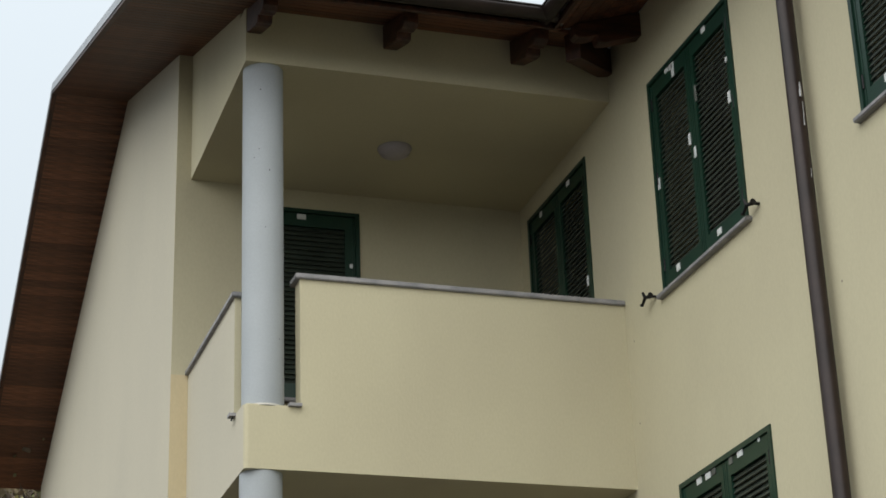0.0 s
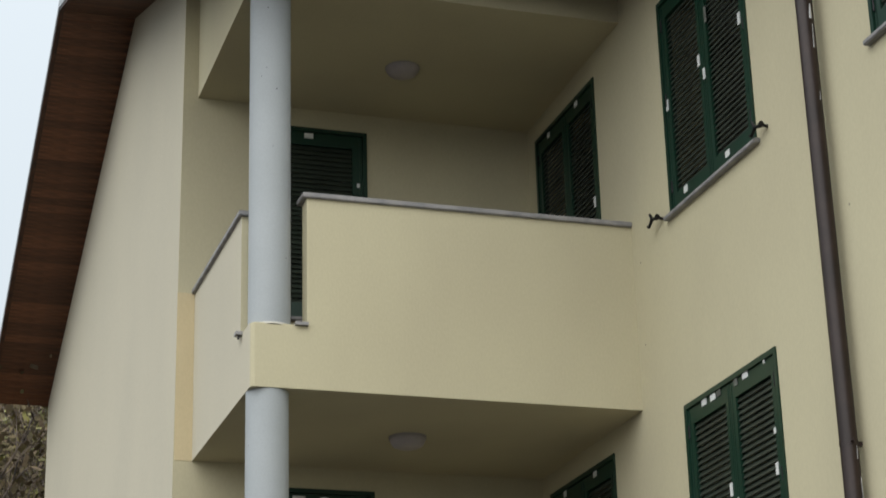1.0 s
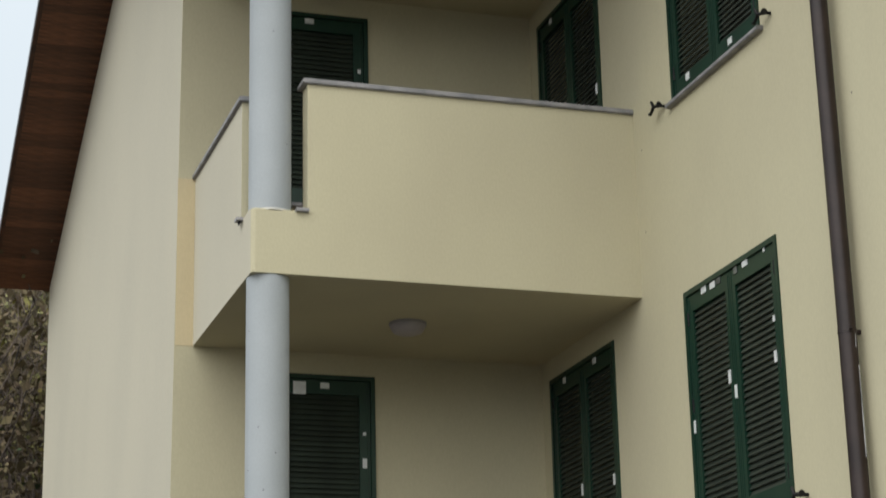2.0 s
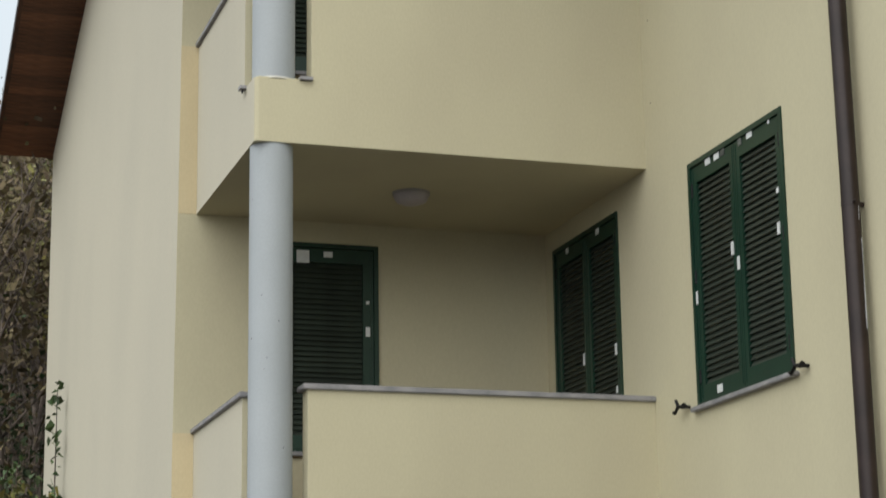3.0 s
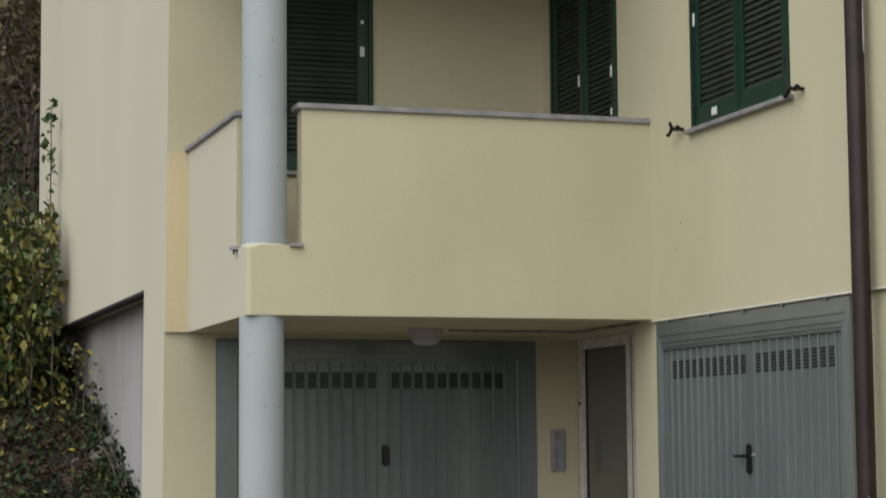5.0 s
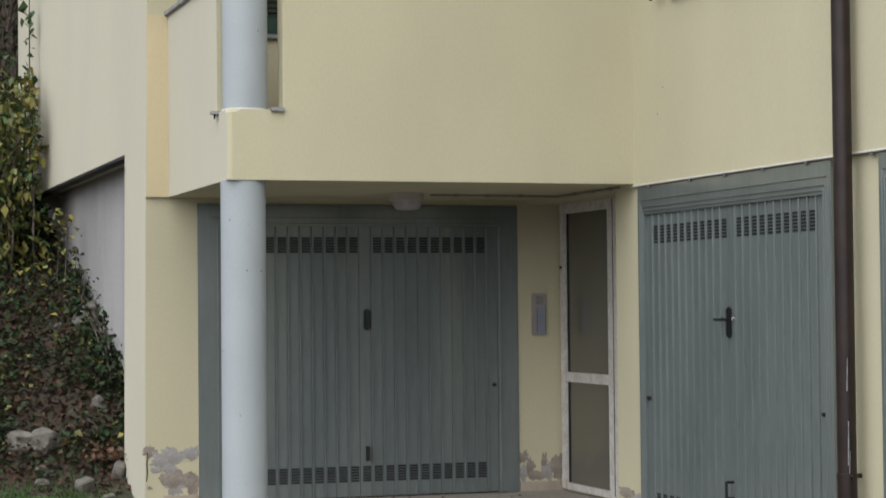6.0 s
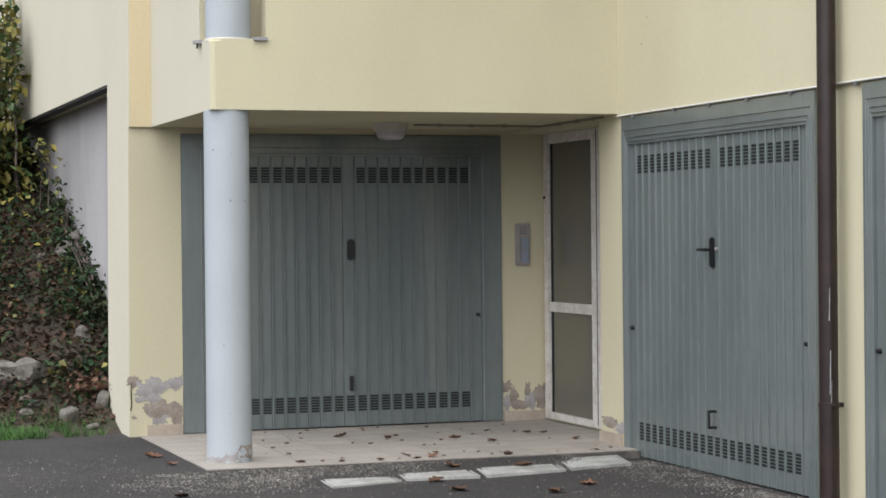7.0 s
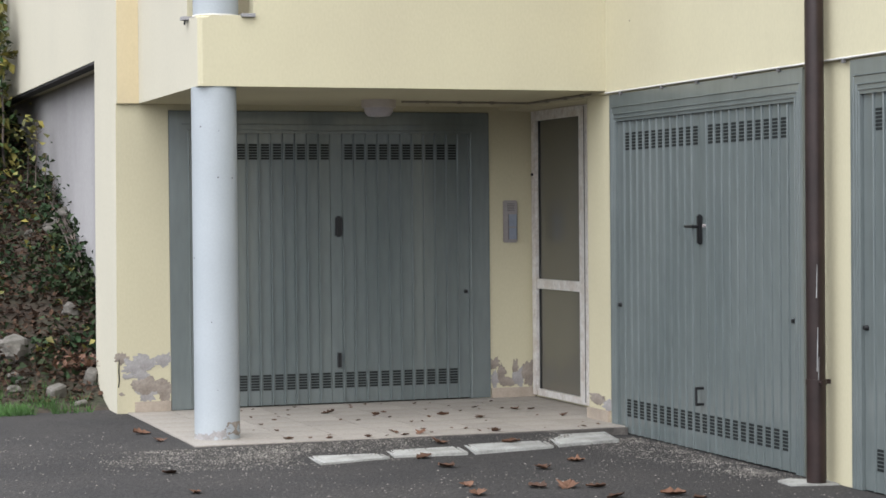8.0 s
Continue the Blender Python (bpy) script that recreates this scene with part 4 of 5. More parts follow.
foot = bpy.data.objects["wall_facade_ground"]
grey_render = material("grey_render", (0.34, 0.325, 0.315), 0.95, vary=0.12, scale=9, grain=60, bump=0.5, second=(0.25, 0.235, 0.225))
FW = FACADE + 0.023
for x, z, rx, rz, seed, mat in ((2.816, 0.364, 0.059, 0.045, 4.4, grey_render), (2.938, 0.381, 0.045, 0.035, 3.7, grey_render), (2.831, 0.193, 0.084, 0.052, 6.1, bare_plaster), (2.814, 0.131, 0.056, 0.045, 7.7, grey_render), (2.944, 0.151, 0.031, 0.066, 8.3, bare_plaster), (5.544, 0.266, 0.031, 0.035, 5.3, bare_plaster), (5.605, 0.202, 0.024, 0.052, 6.4, bare_plaster), (5.671, 0.12, 0.056, 0.028, 7.1, bare_plaster), (5.724, 0.234, 0.017, 0.045, 8.8, bare_plaster), (5.761, 0.153, 0.035, 0.052, 9.1, grey_render), (5.833, 0.177, 0.035, 0.07, 10.2, bare_plaster), (5.553, 0.142, 0.031, 0.049, 11.4, grey_render), (5.623, 0.131, 0.028, 0.031, 12.1, bare_plaster)):
    peeled(foot, (x, FW, z), 0, rx, rz, seed, mat)
gable_foot = bpy.data.objects["wall_corner_foot"]
for x, z, rx, rz, seed, mat in ((2.625, 0.395, 0.038, 0.031, 1.3, bare_plaster), (2.724, 0.33, 0.073, 0.049, 2.1, grey_render), (2.669, 0.265, 0.035, 0.017, 5.2, grey_render), (2.626, 0.134, 0.014, 0.01, 9.4, bare_plaster), (2.773, 0.27, 0.035, 0.035, 9.9, grey_render)):
    peeled(gable_foot, (x, FW, z), 0, rx, rz, seed, mat)
bm = bmesh.new()
prism(bm, [(-0.002, 0.0), (0.005, 0.05), (0.001, 0.12), (0.006, 0.2), (0.012, 0.21), (0.010, 0.12), (0.013, 0.05), (0.005, 0.0)], -0.004, 0.001, "y")
part("crack", bm, void, gable_foot, "dark crack in the render", at=(2.598, FW, 0.185))
pier = bpy.data.objects["wall_wing_ground"]
for y, z, ry, rz, seed, mat in ((12.87, 0.145, 0.10, 0.03, 11.2, bare_plaster), (12.70, 0.11, 0.06, 0.03, 12.6, grey_render)):
    peeled(pier, (WING + 0.02, y, z), TURN_WING, ry, rz, seed, mat)


def flake(parent, ang, z, ra, rz, seed, mat):
    """A flaked patch that follows the round of a column."""
    bm = bmesh.new()
    pts = blob(ra, rz, seed)
    ring = []
    for rr in (0.1492, 0.144):
        ring.append([bm.verts.new((rr * math.cos(ang + u / 0.147), rr * math.sin(ang + u / 0.147), max(0.0, z + w))) for u, w in pts])
    hub = bm.verts.new((0.1492 * math.cos(ang), 0.1492 * math.sin(ang), z))
    k = len(pts)
    for i in range(k):
        bm.faces.new((hub, ring[0][i], ring[0][(i + 1) % k]))
        bm.faces.new((ring[0][i], ring[1][i], ring[1][(i + 1) % k], ring[0][(i + 1) % k]))
    bmesh.ops.recalc_face_normals(bm, faces=bm.faces)
    part("flaked_patch", bm, mat, parent, "flaked paint baring grey render")


for deg, z, ra, rz, seed, mat in ((-50, 0.12, 0.10, 0.045, 1.9, bare_plaster), (-95, 0.07, 0.05, 0.05, 2.8, grey_render), (-130, 0.05, 0.06, 0.045, 3.3, grey_render), (-75, 0.03, 0.05, 0.03, 4.9, cover), (-160, 0.04, 0.05, 0.05, 5.5, grey_render)):
    flake(ground_column, radians(deg), z, ra, rz, seed, mat)

# scratches on the pipe
for a, z0, z1, wd in ((-114, 1.02, 1.20, 0.006), (-112, 0.62, 0.86, 0.007), (-106, 0.55, 0.70, 0.005), (-84, 6.93, 7.03, 0.020), (-78, 6.74, 6.90, 0.010), (-58, 3.60, 4.12, 0.010), (-70, 4.22, 4.30, 0.005), (-70, 6.40, 6.46, 0.007)):
    bm = bmesh.new()
    r, q, off = 0.0535, radians(a), -LEAN_PIPE * max(0.0, (z0 - 4.32) / 4.08)
    tube(bm, (r * math.cos(q) + off, r * math.sin(q), z0), (r * math.cos(q + 0.08) + off, r * math.sin(q + 0.08), z1), wd / 2, wd / 4, 6)
    part("scratch", bm, scratch, pipe, "bare metal scratch")

# ---- bank: rocks, ivy, grass, litter ----
rng = np.random.default_rng(7)


def rock_thing(x, y, r, flat=0.75):
    bm = bmesh.new()
    bmesh.ops.create_icosphere(bm, subdivisions=3, radius=r)
    for v in bm.verts:
        k = 1 + 0.6 * noise.noise(v.co / r * 1.1 + Vector((x * 7, y, 1))) + 0.2 * noise.cell(v.co / r * 1.7 + Vector((y, x, 2)))
        v.co = Vector((v.co.x * k, v.co.y * k, v.co.z * k * flat))
    tagged(part("rock", bm, rock, at=(x, y, ground_z(x, y) + r * 0.12)), "pale grey rock half sunk in the leafy bank", "rock", "rocks on the bank")


for x, y, r in ((2.70, 18.42, 0.12), (1.94, 16.12, 0.205), (2.02, 15.64, 0.05), (1.93, 15.50, 0.055), (1.96, 15.74, 0.05), (2.48, 18.5, 0.05), (2.56, 16.7, 0.08)):
    rock_thing(x, y, r)


def angular_rock(x, y, a, b, c, turn):
    """A broken block with cut corners."""
    bm = bmesh.new()
    for v in box(bm, -a, a, -b, b, -c, c):
        v.co += Vector((noise.noise(v.co * 9 + Vector((x, 0, 0))), noise.noise(v.co * 9 + Vector((0, y, 0))), noise.noise(v.co * 9 + Vector((0, 0, x))))) * a * 0.7
    rounded(bm, a * 0.22, 1)
    tagged(part("rock", bm, rock, at=pose(x, y, ground_z(x, y) + c * 0.45, 12, -10, turn)), "angular pale broken stone lying on the bank", "rock", "rocks on the bank")


for x, y, a, b, c, turn in ((2.25, 15.40, 0.062, 0.05, 0.055, 25), (2.55, 15.62, 0.055, 0.05, 0.075, 60), (2.76, 18.5, 0.075, 0.09, 0.10, 10), (2.40, 15.22, 0.05, 0.03, 0.02, 0)):
    angular_rock(x, y, a, b, c, turn)


def leaves(name, mat, centres, size, spread, label, category, droop=0.0, kind="stuff", width=0.32):
    """Folded four-cornered leaves at the given centres, as one object."""
    n = len(centres)
    yaw, tilt, s = rng.uniform(0, 2 * math.pi, n), rng.normal(droop, spread, n), size * rng.uniform(0.6, 1.3, n)
    d = np.stack([np.cos(yaw) * np.cos(tilt), np.sin(yaw) * np.cos(tilt), np.sin(tilt)], 1)
    side = np.stack([-np.sin(yaw), np.cos(yaw), rng.normal(0, 0.5, n)], 1)
    up = np.cross(d, side)
    c = np.asarray(centres)
    w = (s * width)[:, None]
    v = np.stack([c - d * s[:, None] / 2, c + side * w + up * w * 0.35 - d * s[:, None] * 0.1, c + d * s[:, None] / 2, c - side * w + up * w * 0.35 - d * s[:, None] * 0.1], 1).reshape(-1, 3)
    f = [q for i in range(n) for q in ((4 * i, 4 * i + 1, 4 * i + 2), (4 * i, 4 * i + 2, 4 * i + 3))]
    return tagged(part(name, raw(name, v.tolist(), f, mat), mat), label, category, kind=kind)


def on_bank(n, x0, x1, y0, y1, lift, clump=0.0):
    out = []
    while len(out) < n:
        x, y = rng.uniform(x0, x1), rng.uniform(y0, y1)
        if clump and noise.noise((x * 1.6, y * 1.6, 5)) < clump * rng.uniform(-1, 1):
            continue
        out.append((x, y, ground_z(x, y) + abs(rng.normal(0, lift))))
    return out


leaves("ivy", ivy_green, on_bank(4600, 0.6, 2.82, 16.1, 22.4, 0.09, 0.5) + on_bank(150, 1.6, 2.6, 15.5, 16.3, 0.05, 0.3) + on_bank(800, 1.5, 2.8, 16.0, 18.2, 0.07, 0.15) + on_bank(650, 2.6, 2.82, 16.7, 19.7, 0.13) + on_bank(4000, -5, 0.6, 16.3, 22.4, 0.09, 0.5), 0.058, 0.6, "dark green ivy trailing over the bank", "ivy", 0.2, width=0.42)
leaves("bramble_leaves", yellow_leaf, on_bank(120, 1.5, 2.75, 16.0, 18.4, 0.08, 0.4), 0.07, 0.6, "pale green leaves among the ivy", "leaves", width=0.42)
leaves("red_leaves", brown_leaf, [(2.46 + rng.normal(0, 0.09), 15.85 + rng.normal(0, 0.12), 0.27 + abs(rng.normal(0, 0.05))) for _ in range(90)], 0.06, 0.7, "clump of reddish dry leaves at the foot of the bank", "leaves", width=0.3)
leaves("fallen_leaves", litter_leaf, on_bank(8000, 0.6, 2.8, 15.25, 22.0, 0.02) + on_bank(2600, 1.2, 2.82, 15.6, 19.5, 0.07) + on_bank(5000, -5, 0.6, 15.5, 22.0, 0.02), 0.055, 0.35, "brown fallen leaves covering the bank", "leaves")
leaves("yellow_leaves", yellow_leaf, on_bank(420, 0.8, 2.8, 18.4, 22.4, 0.18), 0.06, 0.6, "scattered yellowing leaves among the ivy", "leaves", width=0.42)
# grass fringe along the asphalt
gv, gf = [], []
for _ in range(7500):
    x, y = (rng.uniform(1.2, 2.45) if _ < 4200 else rng.uniform(-5, 1.2)), 14.93 + 0.06 * noise.noise((_ * 0.37, 0, 0)) + abs(rng.normal(0, 0.24))
    if noise.noise((x * 2.2, y * 2.0, 9)) < -0.25 or (x > 2.2 and rng.random() < 0.8):
        continue
    z, h, a, b = ground_z(x, y) - 0.01, rng.uniform(0.03, 0.12), rng.uniform(0, 6.28), rng.normal(0, 0.04)
    k = len(gv)
    gv += [(x - 0.004 * math.cos(a), y - 0.004 * math.sin(a), z), (x + 0.004 * math.cos(a), y + 0.004 * math.sin(a), z), (x + b, y + rng.normal(0, 0.03), z + h)]
    gf.append((k, k + 1, k + 2))
tagged(part("grass", raw("grass", gv, gf, grass_mat), grass_mat), "short green grass along the asphalt edge", "grass", kind="stuff")


# ---- climbing shrub at the far corner of the gable ----
def shrub():
    stems, green_pts, yellow_pts = bmesh.new(), [], []
    runs = [((2.50, 20.87), (2.50, 20.87), 4.95, 1.0)]
    for i in range(46):
        x = rng.uniform(1.3, 2.45)
        y = rng.uniform(20.1, 21.6)
        top = rng.uniform(2.9, 4.25) - 0.25 * max(0, x - 2.2) * rng.uniform(0, 2)
        runs.append(((x, y), (min(2.49, x + rng.normal(0.08, 0.14)), y + rng.normal(-0.1, 0.2)), top, 0.0))
    for (x0, y0), (x1, y1), top, pole in runs:
        z0 = ground_z(x0, y0) - 0.05
        n = 10
        pts = [Vector((x0 + (x1 - x0) * (i / n) ** 2 + (0 if pole else 0.04 * noise.noise((i * 0.6, x0 * 9, y0))), y0 + (y1 - y0) * (i / n) ** 2, z0 + (top - z0) * i / n)) for i in range(n + 1)]
        for i in range(n):
            tube(stems, pts[i], pts[i + 1], 0.016 * (1 - 0.75 * i / n), 0.016 * (1 - 0.75 * (i + 1) / n), 5, False)
        m = 64 if pole else 120
        for k in range(m):
            u = rng.uniform(0.5, 1.0) if pole else rng.uniform(0.05, 1.0)
            i = min(n - 1, int(u * n))
            p = pts[i].lerp(pts[i + 1], u * n - i)
            spread_r = 0.05 if pole else 0.13
            edge = (0.1222 if p.z > 3.3 else 0.1248 if p.z > 2.5 else 0.130) * p.y - abs(rng.normal(0, 0.04))
            q = (min(edge, p.x + rng.normal(0, spread_r)), p.y + rng.normal(0, spread_r), p.z + rng.normal(0, 0.05))
            (yellow_pts if rng.random() < (0.15 if pole else 0.55) and p.z < 3.9 else green_pts).append(q)
    tagged(part("shrub_stems", stems, bark), "thin bare stems of a climbing shrub", "shrub", kind="stuff")
    leaves("shrub_leaves", shrub_green, green_pts, 0.10, 0.5, "green leaves of a climbing shrub against the wall", "shrub", -0.5, width=0.3)
    leaves("shrub_yellow_leaves", yellow_leaf, yellow_pts, 0.11, 0.5, "yellowing hanging leaves of a climbing shrub", "shrub", -0.7, width=0.3)


shrub()
# a sprig and dry stalks by the basement wall
sprig = [(2.50 + 0.04 * i, 20.3 - 0.05 * i, 3.02 + 0.012 * i) for i in range(5)]
leaves("sprig", yellow_leaf, [(x - 0.05, y, z + rng.normal(0, 0.03)) for x, y, z in sprig for _ in range(4)], 0.10, 0.4, "yellow-green sprig sticking out of the shrub", "shrub")
stalks = bmesh.new()
for x, y, h in ((2.62, 19.2, 0.85), (2.66, 18.9, 0.55), (2.70, 18.7, 0.40), (2.72, 18.75, 0.3), (2.58, 19.5, 0.5)):
    z = ground_z(x, y) - 0.03
    tube(stalks, (x, y, z), (x + 0.03, y, z + h), 0.007, 0.003, 5, False)
    for k in range(5):
        q = z + h * (0.4 + 0.12 * k)
        tube(stalks, (x + 0.015, y, q), (x + rng.normal(0, 0.06), y + rng.normal(0, 0.05), q + 0.06), 0.003, 0.001, 4, False)
leaves("weed_leaves", yellow_leaf, [(2.60 + rng.normal(0, 0.06), 19.3 + rng.normal(0, 0.2), ground_z(2.6, 19.3) + 0.62 + rng.normal(0, 0.12)) for _ in range(46)], 0.07, 0.5, "pale yellow-green leaves on the weeds", "weeds", -0.3, width=0.4)
for k in range(9):
    x, y0, y1 = 2.74 + rng.uniform(-0.05, 0.04), rng.uniform(18.4, 19.2), rng.uniform(16.6, 17.9)
    pts = [Vector((x + 0.03 * noise.noise((i * 0.7, k, 0)), y0 + (y1 - y0) * i / 9, ground_z(x, y0 + (y1 - y0) * i / 9) + 0.05 + 0.10 * math.sin(math.pi * i / 9) + 0.03 * noise.noise((i * 0.9, k, 5)))) for i in range(10)]
    for a, b in zip(pts, pts[1:]):
        tube(stalks, a, b, 0.006, 0.005, 5, False)
tagged(part("dry_stalks", stalks, bark), "dry weed stalks before the basement wall", "weeds", kind="stuff")


# ---- bare autumn wood on the slope behind ----
kinds = []


def tree(x, y, h, seed):
    r = np.random.default_rng(seed)
    t = thing("tree", (x, y, ground_z(x, y) - 0.1), "slender bare autumn tree with few ochre leaves", "tree", "trees of the wooded slope")
    bm, tips = bmesh.new(), []

    def limb(p, d, length, rad, depth):
        n = 4
        for i in range(n):
            d2 = (d + Vector(r.normal(0, 0.12, 3)) + Vector((0, 0, 0.05))).normalized()
            q = p + d2 * length / n
            tube(bm, p, q, rad * (1 - 0.6 * i / n), rad * (1 - 0.6 * (i + 1) / n), 5 if depth < 2 else 3, False)
            if depth < 3 and i > 0:
                for _ in range(2 if depth < 2 else 1):
                    a = r.uniform(0, 6.28)
                    limb(q, (d2 * 0.75 + Vector((math.cos(a), math.sin(a), 0.1)) * 0.6).normalized(), length * r.uniform(0.35, 0.55), rad * 0.42, depth + 1)
            if depth >= 2:
                tips.append(q)
            p, d = q, d2
    limb(Vector((0, 0, 0)), Vector((r.normal(0, 0.06), r.normal(0, 0.06), 1)), h, 0.022 + 0.006 * h, 0)
    part("trunk", bm, bark, t)
    v, f = [], []
    for p in tips:
        if r.random() < 0.5:
            continue
        for _ in range(2):
            c, k = p + Vector(r.normal(0, 0.12, 3)), len(v)
            a = [Vector(r.normal(0, 0.03, 3)) for _ in range(2)]
            v += [tuple(c - a[0]), tuple(c + a[1]), tuple(c + a[0]), tuple(c - a[1])]
            f.append((k, k + 1, k + 2, k + 3))
    part("crown", raw("crown", v, f, slope_leaf if seed % 3 else yellow_leaf), slope_leaf, t, "thin ochre leaves")
    kinds.append(t)


k = 0
for i in range(46):
    y = 24.5 + 46 * (i / 46) ** 1.15
    for u in ((0.094, 0.108) if i % 2 else (0.101, 0.086, 0.122)):
        x = y * (u + rng.uniform(-0.006, 0.006))
        limit = 1.4 + 0.292 * y - ground_z(x, y)
        tree(x, y + rng.uniform(-0.4, 0.4), max(1.2, min(rng.uniform(3.5, 6.5), 0.66 * limit)), 100 + k)
        k += 1
for i in range(120):
    x, y = rng.uniform(-24, 30), rng.uniform(25, 72)
    if 0.05 < x / y < 0.2:
        continue
    copy_thing(kinds[int(rng.integers(0, len(kinds) // 2))], pose(x, y, ground_z(x, y) - 0.1, 0, 0, rng.uniform(0, 360)))
# undergrowth twigs and leaves on the slope
vv, ff = [], []
for _ in range(9000):
    y = rng.uniform(23.2, 70)
    x = y * (rng.uniform(0.07, 0.13) if _ < 5200 else rng.uniform(-0.4, 0.5))
    z, h = ground_z(x, y) - 0.05, rng.uniform(0.5, 2.2)
    dx, dy, wd = rng.normal(0, 0.25), rng.normal(0, 0.25), rng.uniform(0.006, 0.016)
    k = len(vv)
    vv += [(x - wd, y, z), (x + wd, y, z), (x + dx, y + dy, z + h), (x, y + wd * 2, z)]
    ff += [(k, k + 1, k + 2), (k + 1, k + 3, k + 2), (k + 3, k, k + 2)]
tagged(part("undergrowth", raw("undergrowth", vv, ff, bark), bark), "tangled brown undergrowth of the wooded slope", "undergrowth", kind="stuff")
pts = []
for _ in range(17000):
    y = rng.uniform(23.0, 70)
    x = y * rng.uniform(0.076, 0.13)
    pts.append((x, y, ground_z(x, y) + abs(rng.normal(0, 1.7))))
leaves("slope_leaves", slope_leaf, pts, 0.085, 0.7, "brown leaves on the wooded slope", "leaves", width=0.4)
pts = []
for _ in range(3600):
    y = 23.0 + abs(rng.normal(0, 6))
    x = y * rng.uniform(0.074, 0.125)
    pts.append((x, y, ground_z(x, y) + abs(rng.normal(0, 1.1))))
leaves("slope_ivy", ivy_green, pts, 0.10, 0.6, "dark green ivy and brambles below the trees", "ivy", width=0.42)

# ---- grit and dry leaves on the yard ----
gv, gf = [], []
for i in range(33000):
    if i >= 27500:               # swept up beside the wing door
        y = rng.uniform(10.1, 12.15)
        x = WING - 0.06 - abs(rng.normal(0, 0.30)) * (0.35 + 0.65 * (y - 10.1) / 2.05)
        if noise.noise((x * 2.5, y * 2.5, 4)) < -0.2 + 0.15 * rng.normal():
            continue
    elif i >= 21000:             # and before the column
        x, y = 2.85 + rng.normal(0, 0.42), 11.98 + rng.normal(0, 0.22)
        if y > 12.36 or x > 3.9 or noise.noise((x * 2.5, y * 2.5, 8)) < -0.1 + 0.15 * rng.normal():
            continue
    elif i < 10500:
        x, y = rng.uniform(2.0, 5.55), 12.36 - abs(rng.normal(0, 0.30))
        if y < 11.2 or (noise.noise((x * 1.5, y * 1.5, 2)) < -0.05 + 0.1 * rng.normal()):
            continue
    elif i < 12500:
        y = rng.uniform(9.9, 12.2)
        x = WING - abs(rng.normal(0.05, 0.22))
    else:
        x, y = rng.uniform(1.2, 5.5), rng.uniform(8.6, 13.5)
        if noise.noise((x * 0.9, y * 0.9, 6)) < 0.10 + 0.25 * rng.normal():
            continue
        if x > 2.62 and y > 12.3:
            continue
    r0 = 0.0022 + 0.006 * rng.random() ** 2.5
    c = Vector((x, y, ground_z(x, y) + r0 * 0.3))
    k = len(gv)
    for dx, dy, dz in ((1, 0, 0), (-1, 0, 0), (0, 1, 0), (0, -1, 0), (0, 0, 1)):
        j = r0 * rng.uniform(0.7, 1.3)
        gv.append((c.x + dx * j, c.y + dy * j, c.z + dz * j * 0.7))
    gf += [(k, k + 2, k + 4), (k + 2, k + 1, k + 4), (k + 1, k + 3, k + 4), (k + 3, k, k + 4)]
tagged(part("grit", raw("grit", gv, gf, gravel), gravel), "pale grit scattered along the porch edge", "grit", kind="stuff")


def dry_leaf_mesh(seed):
    r = np.random.default_rng(seed)
    n, s = 7, 0.055
    v, f = [], []
    for i in range(n + 1):
        u = i / n
        w = 0.36 * math.sin(math.pi * min(1, u * 0.95 + 0.03)) ** 0.8 * (1 + 0.25 * r.normal()) + 0.01
        curl = 0.5 * (u - 0.5) ** 2 + 0.04
        v += [((u - 0.5) * 2 * s, -w * 2 * s, (curl + 0.9 * w * w + 0.1 * r.random()) * s * 1.6), ((u - 0.5) * 2 * s, 0, curl * s), ((u - 0.5) * 2 * s, w * 2 * s, (curl + 1.1 * w * w + 0.1 * r.random()) * s * 1.6)]
        if i:
            k = 3 * i
            f += [(k - 3, k - 2, k + 1, k), (k - 2, k - 1, k + 2, k + 1)]
    return raw("dry_leaf", v, f, brown_leaf)


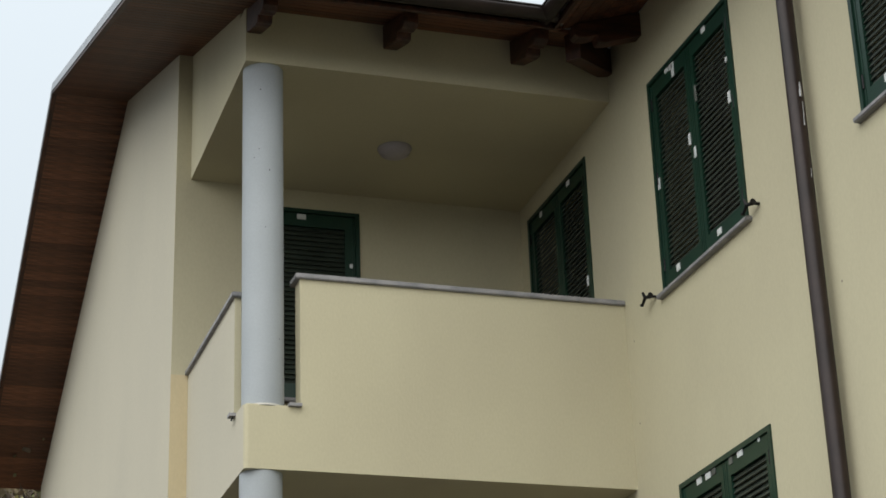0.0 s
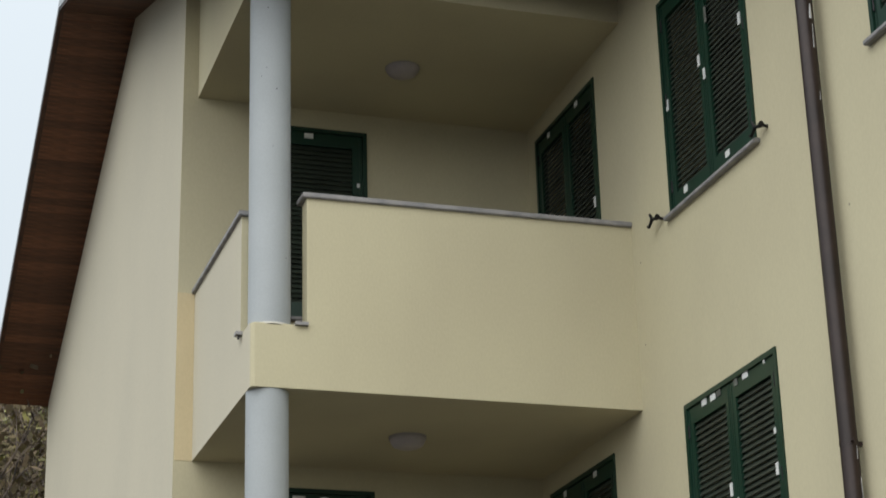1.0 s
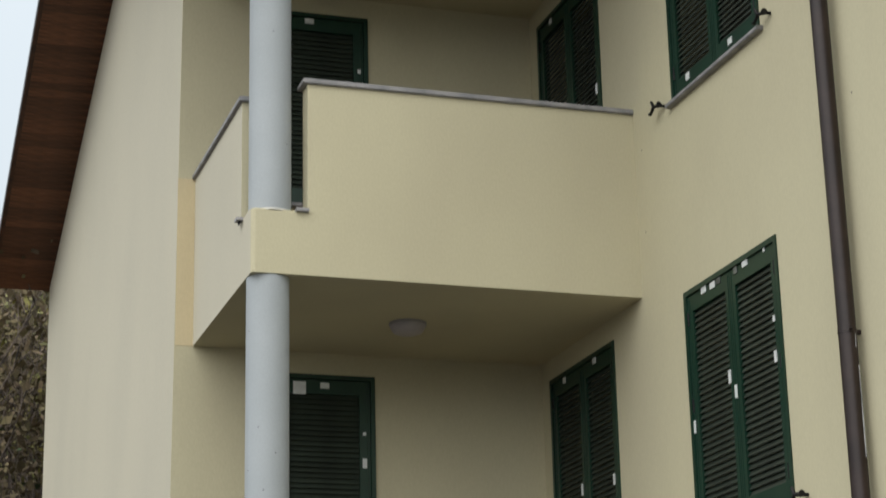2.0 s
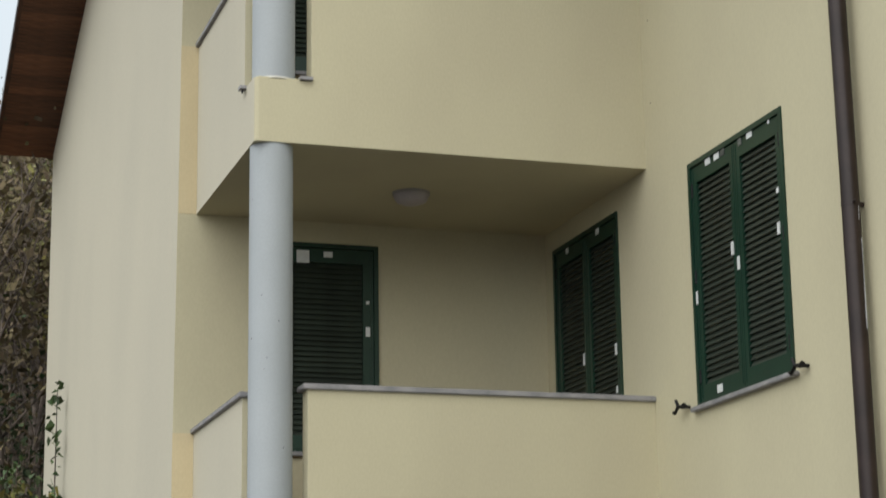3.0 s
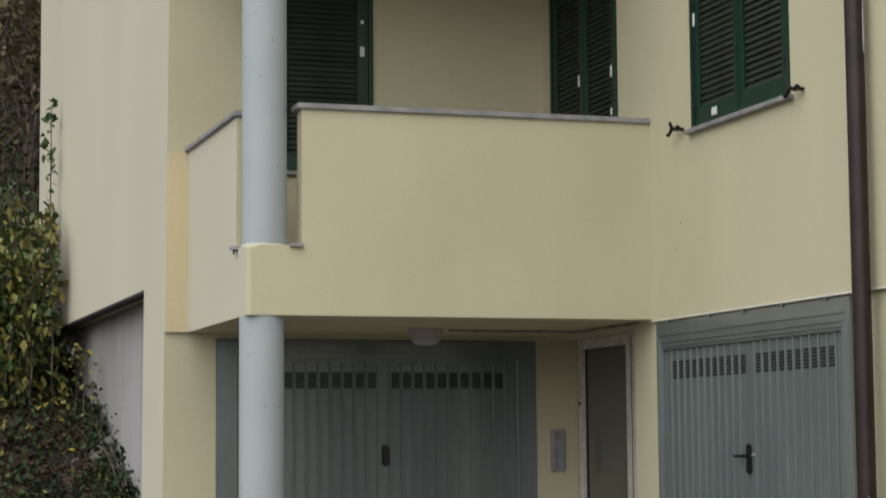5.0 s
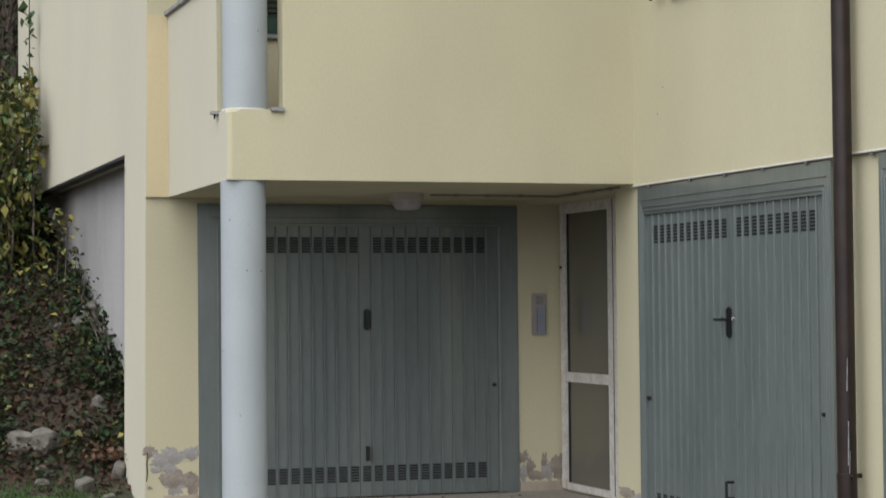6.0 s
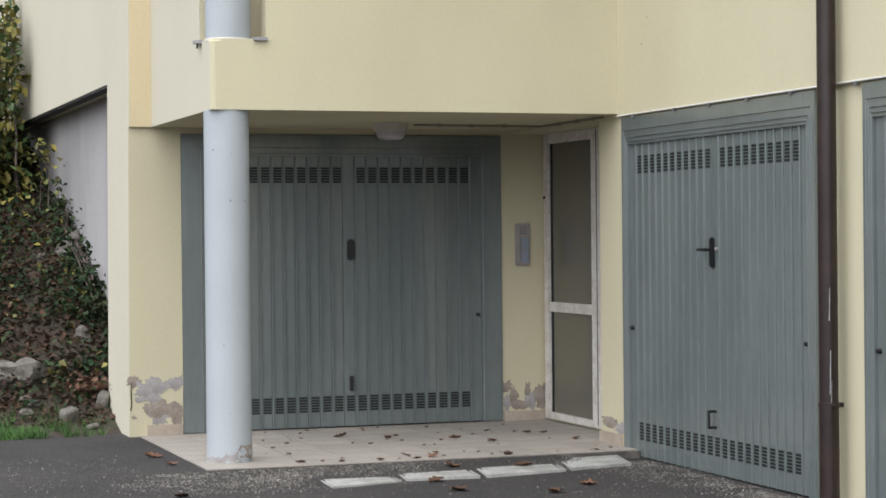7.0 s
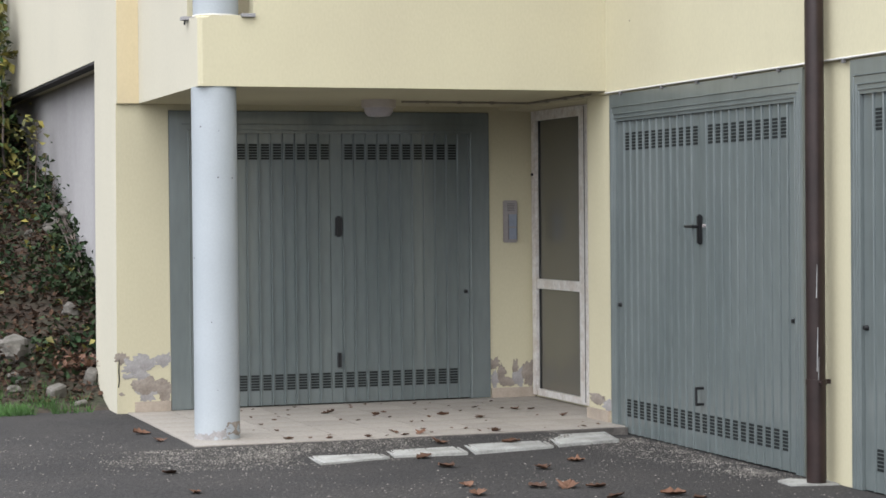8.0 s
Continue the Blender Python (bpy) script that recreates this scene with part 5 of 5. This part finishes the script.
leaf_meshes = [dry_leaf_mesh(20 + i) for i in range(5)]
PORCH_LEAVES = [(4.28, 13.8), (4.0, 14.06), (4.19, 12.5), (4.72, 13.6), (4.9, 13.3), (5.34, 13.78), (5.45, 13.73), (5.5, 13.22), (3.3, 12.53), (3.81, 12.44), (4.06, 12.45), (4.68, 12.43)]
YARD_LEAVES = [(4.18, 12.14), (4.64, 12.04), (3.92, 11.64), (3.9, 11.19), (4.39, 10.89), (4.71, 11.14), (3.73, 10.36), (3.67, 10.02), (4.07, 10.17), (4.36, 10.04), (4.22, 10.1), (4.31, 9.66), (4.62, 9.62), (4.68, 9.43),
               (2.5, 13.32), (2.52, 12.85), (2.29, 10.68), (2.32, 11.53)]
spots = [(x, y, 0.002) for x, y in PORCH_LEAVES] + [(x, y, ground_z(x, y) + 0.002) for x, y in YARD_LEAVES]
CRUMBS = 64
for _ in range(CRUMBS):
    spots.append((rng.uniform(3.2, 5.5), 13.0 + 1.6 * rng.random() ** 0.7, 0.002) if _ % 3 else (rng.uniform(3.3, 5.5), rng.uniform(12.42, 12.75), 0.002))
for i, (x, y, z) in enumerate(spots):
    small = rng.uniform(0.16, 0.42) if i >= len(spots) - CRUMBS else rng.uniform(0.5, 0.9) if i < len(PORCH_LEAVES) else rng.uniform(0.8, 1.25)
    ob = part("dry_leaf", leaf_meshes[i % 5], brown_leaf, at=pose(x, y, z, rng.normal(0, 8), rng.normal(0, 8), rng.uniform(0, 360)) @ Matrix.Scale(small, 4))
    tagged(ob, "curled dry brown leaf lying on the porch tiles" if z < 0.003 and y > 12.4 and x > 2.62 else "curled dry brown leaf lying on the asphalt", "leaf", "dry fallen leaves")

# small plugged holes in the wing wall
for y, z in ((9.55, 5.655), (12.17, 2.88), (12.26, 2.71), (12.53, 6.35), (12.535, 5.735)):
    bm = bmesh.new()
    tube(bm, (0, 0.002, 0), (0, -0.003, 0), 0.008, 0.006, 8)
    part("wall_plug", bm, cable_mat, bpy.data.objects["wall_wing"], "small dark plug", at=pose(WING, y, z, 0, 0, TURN_WING))
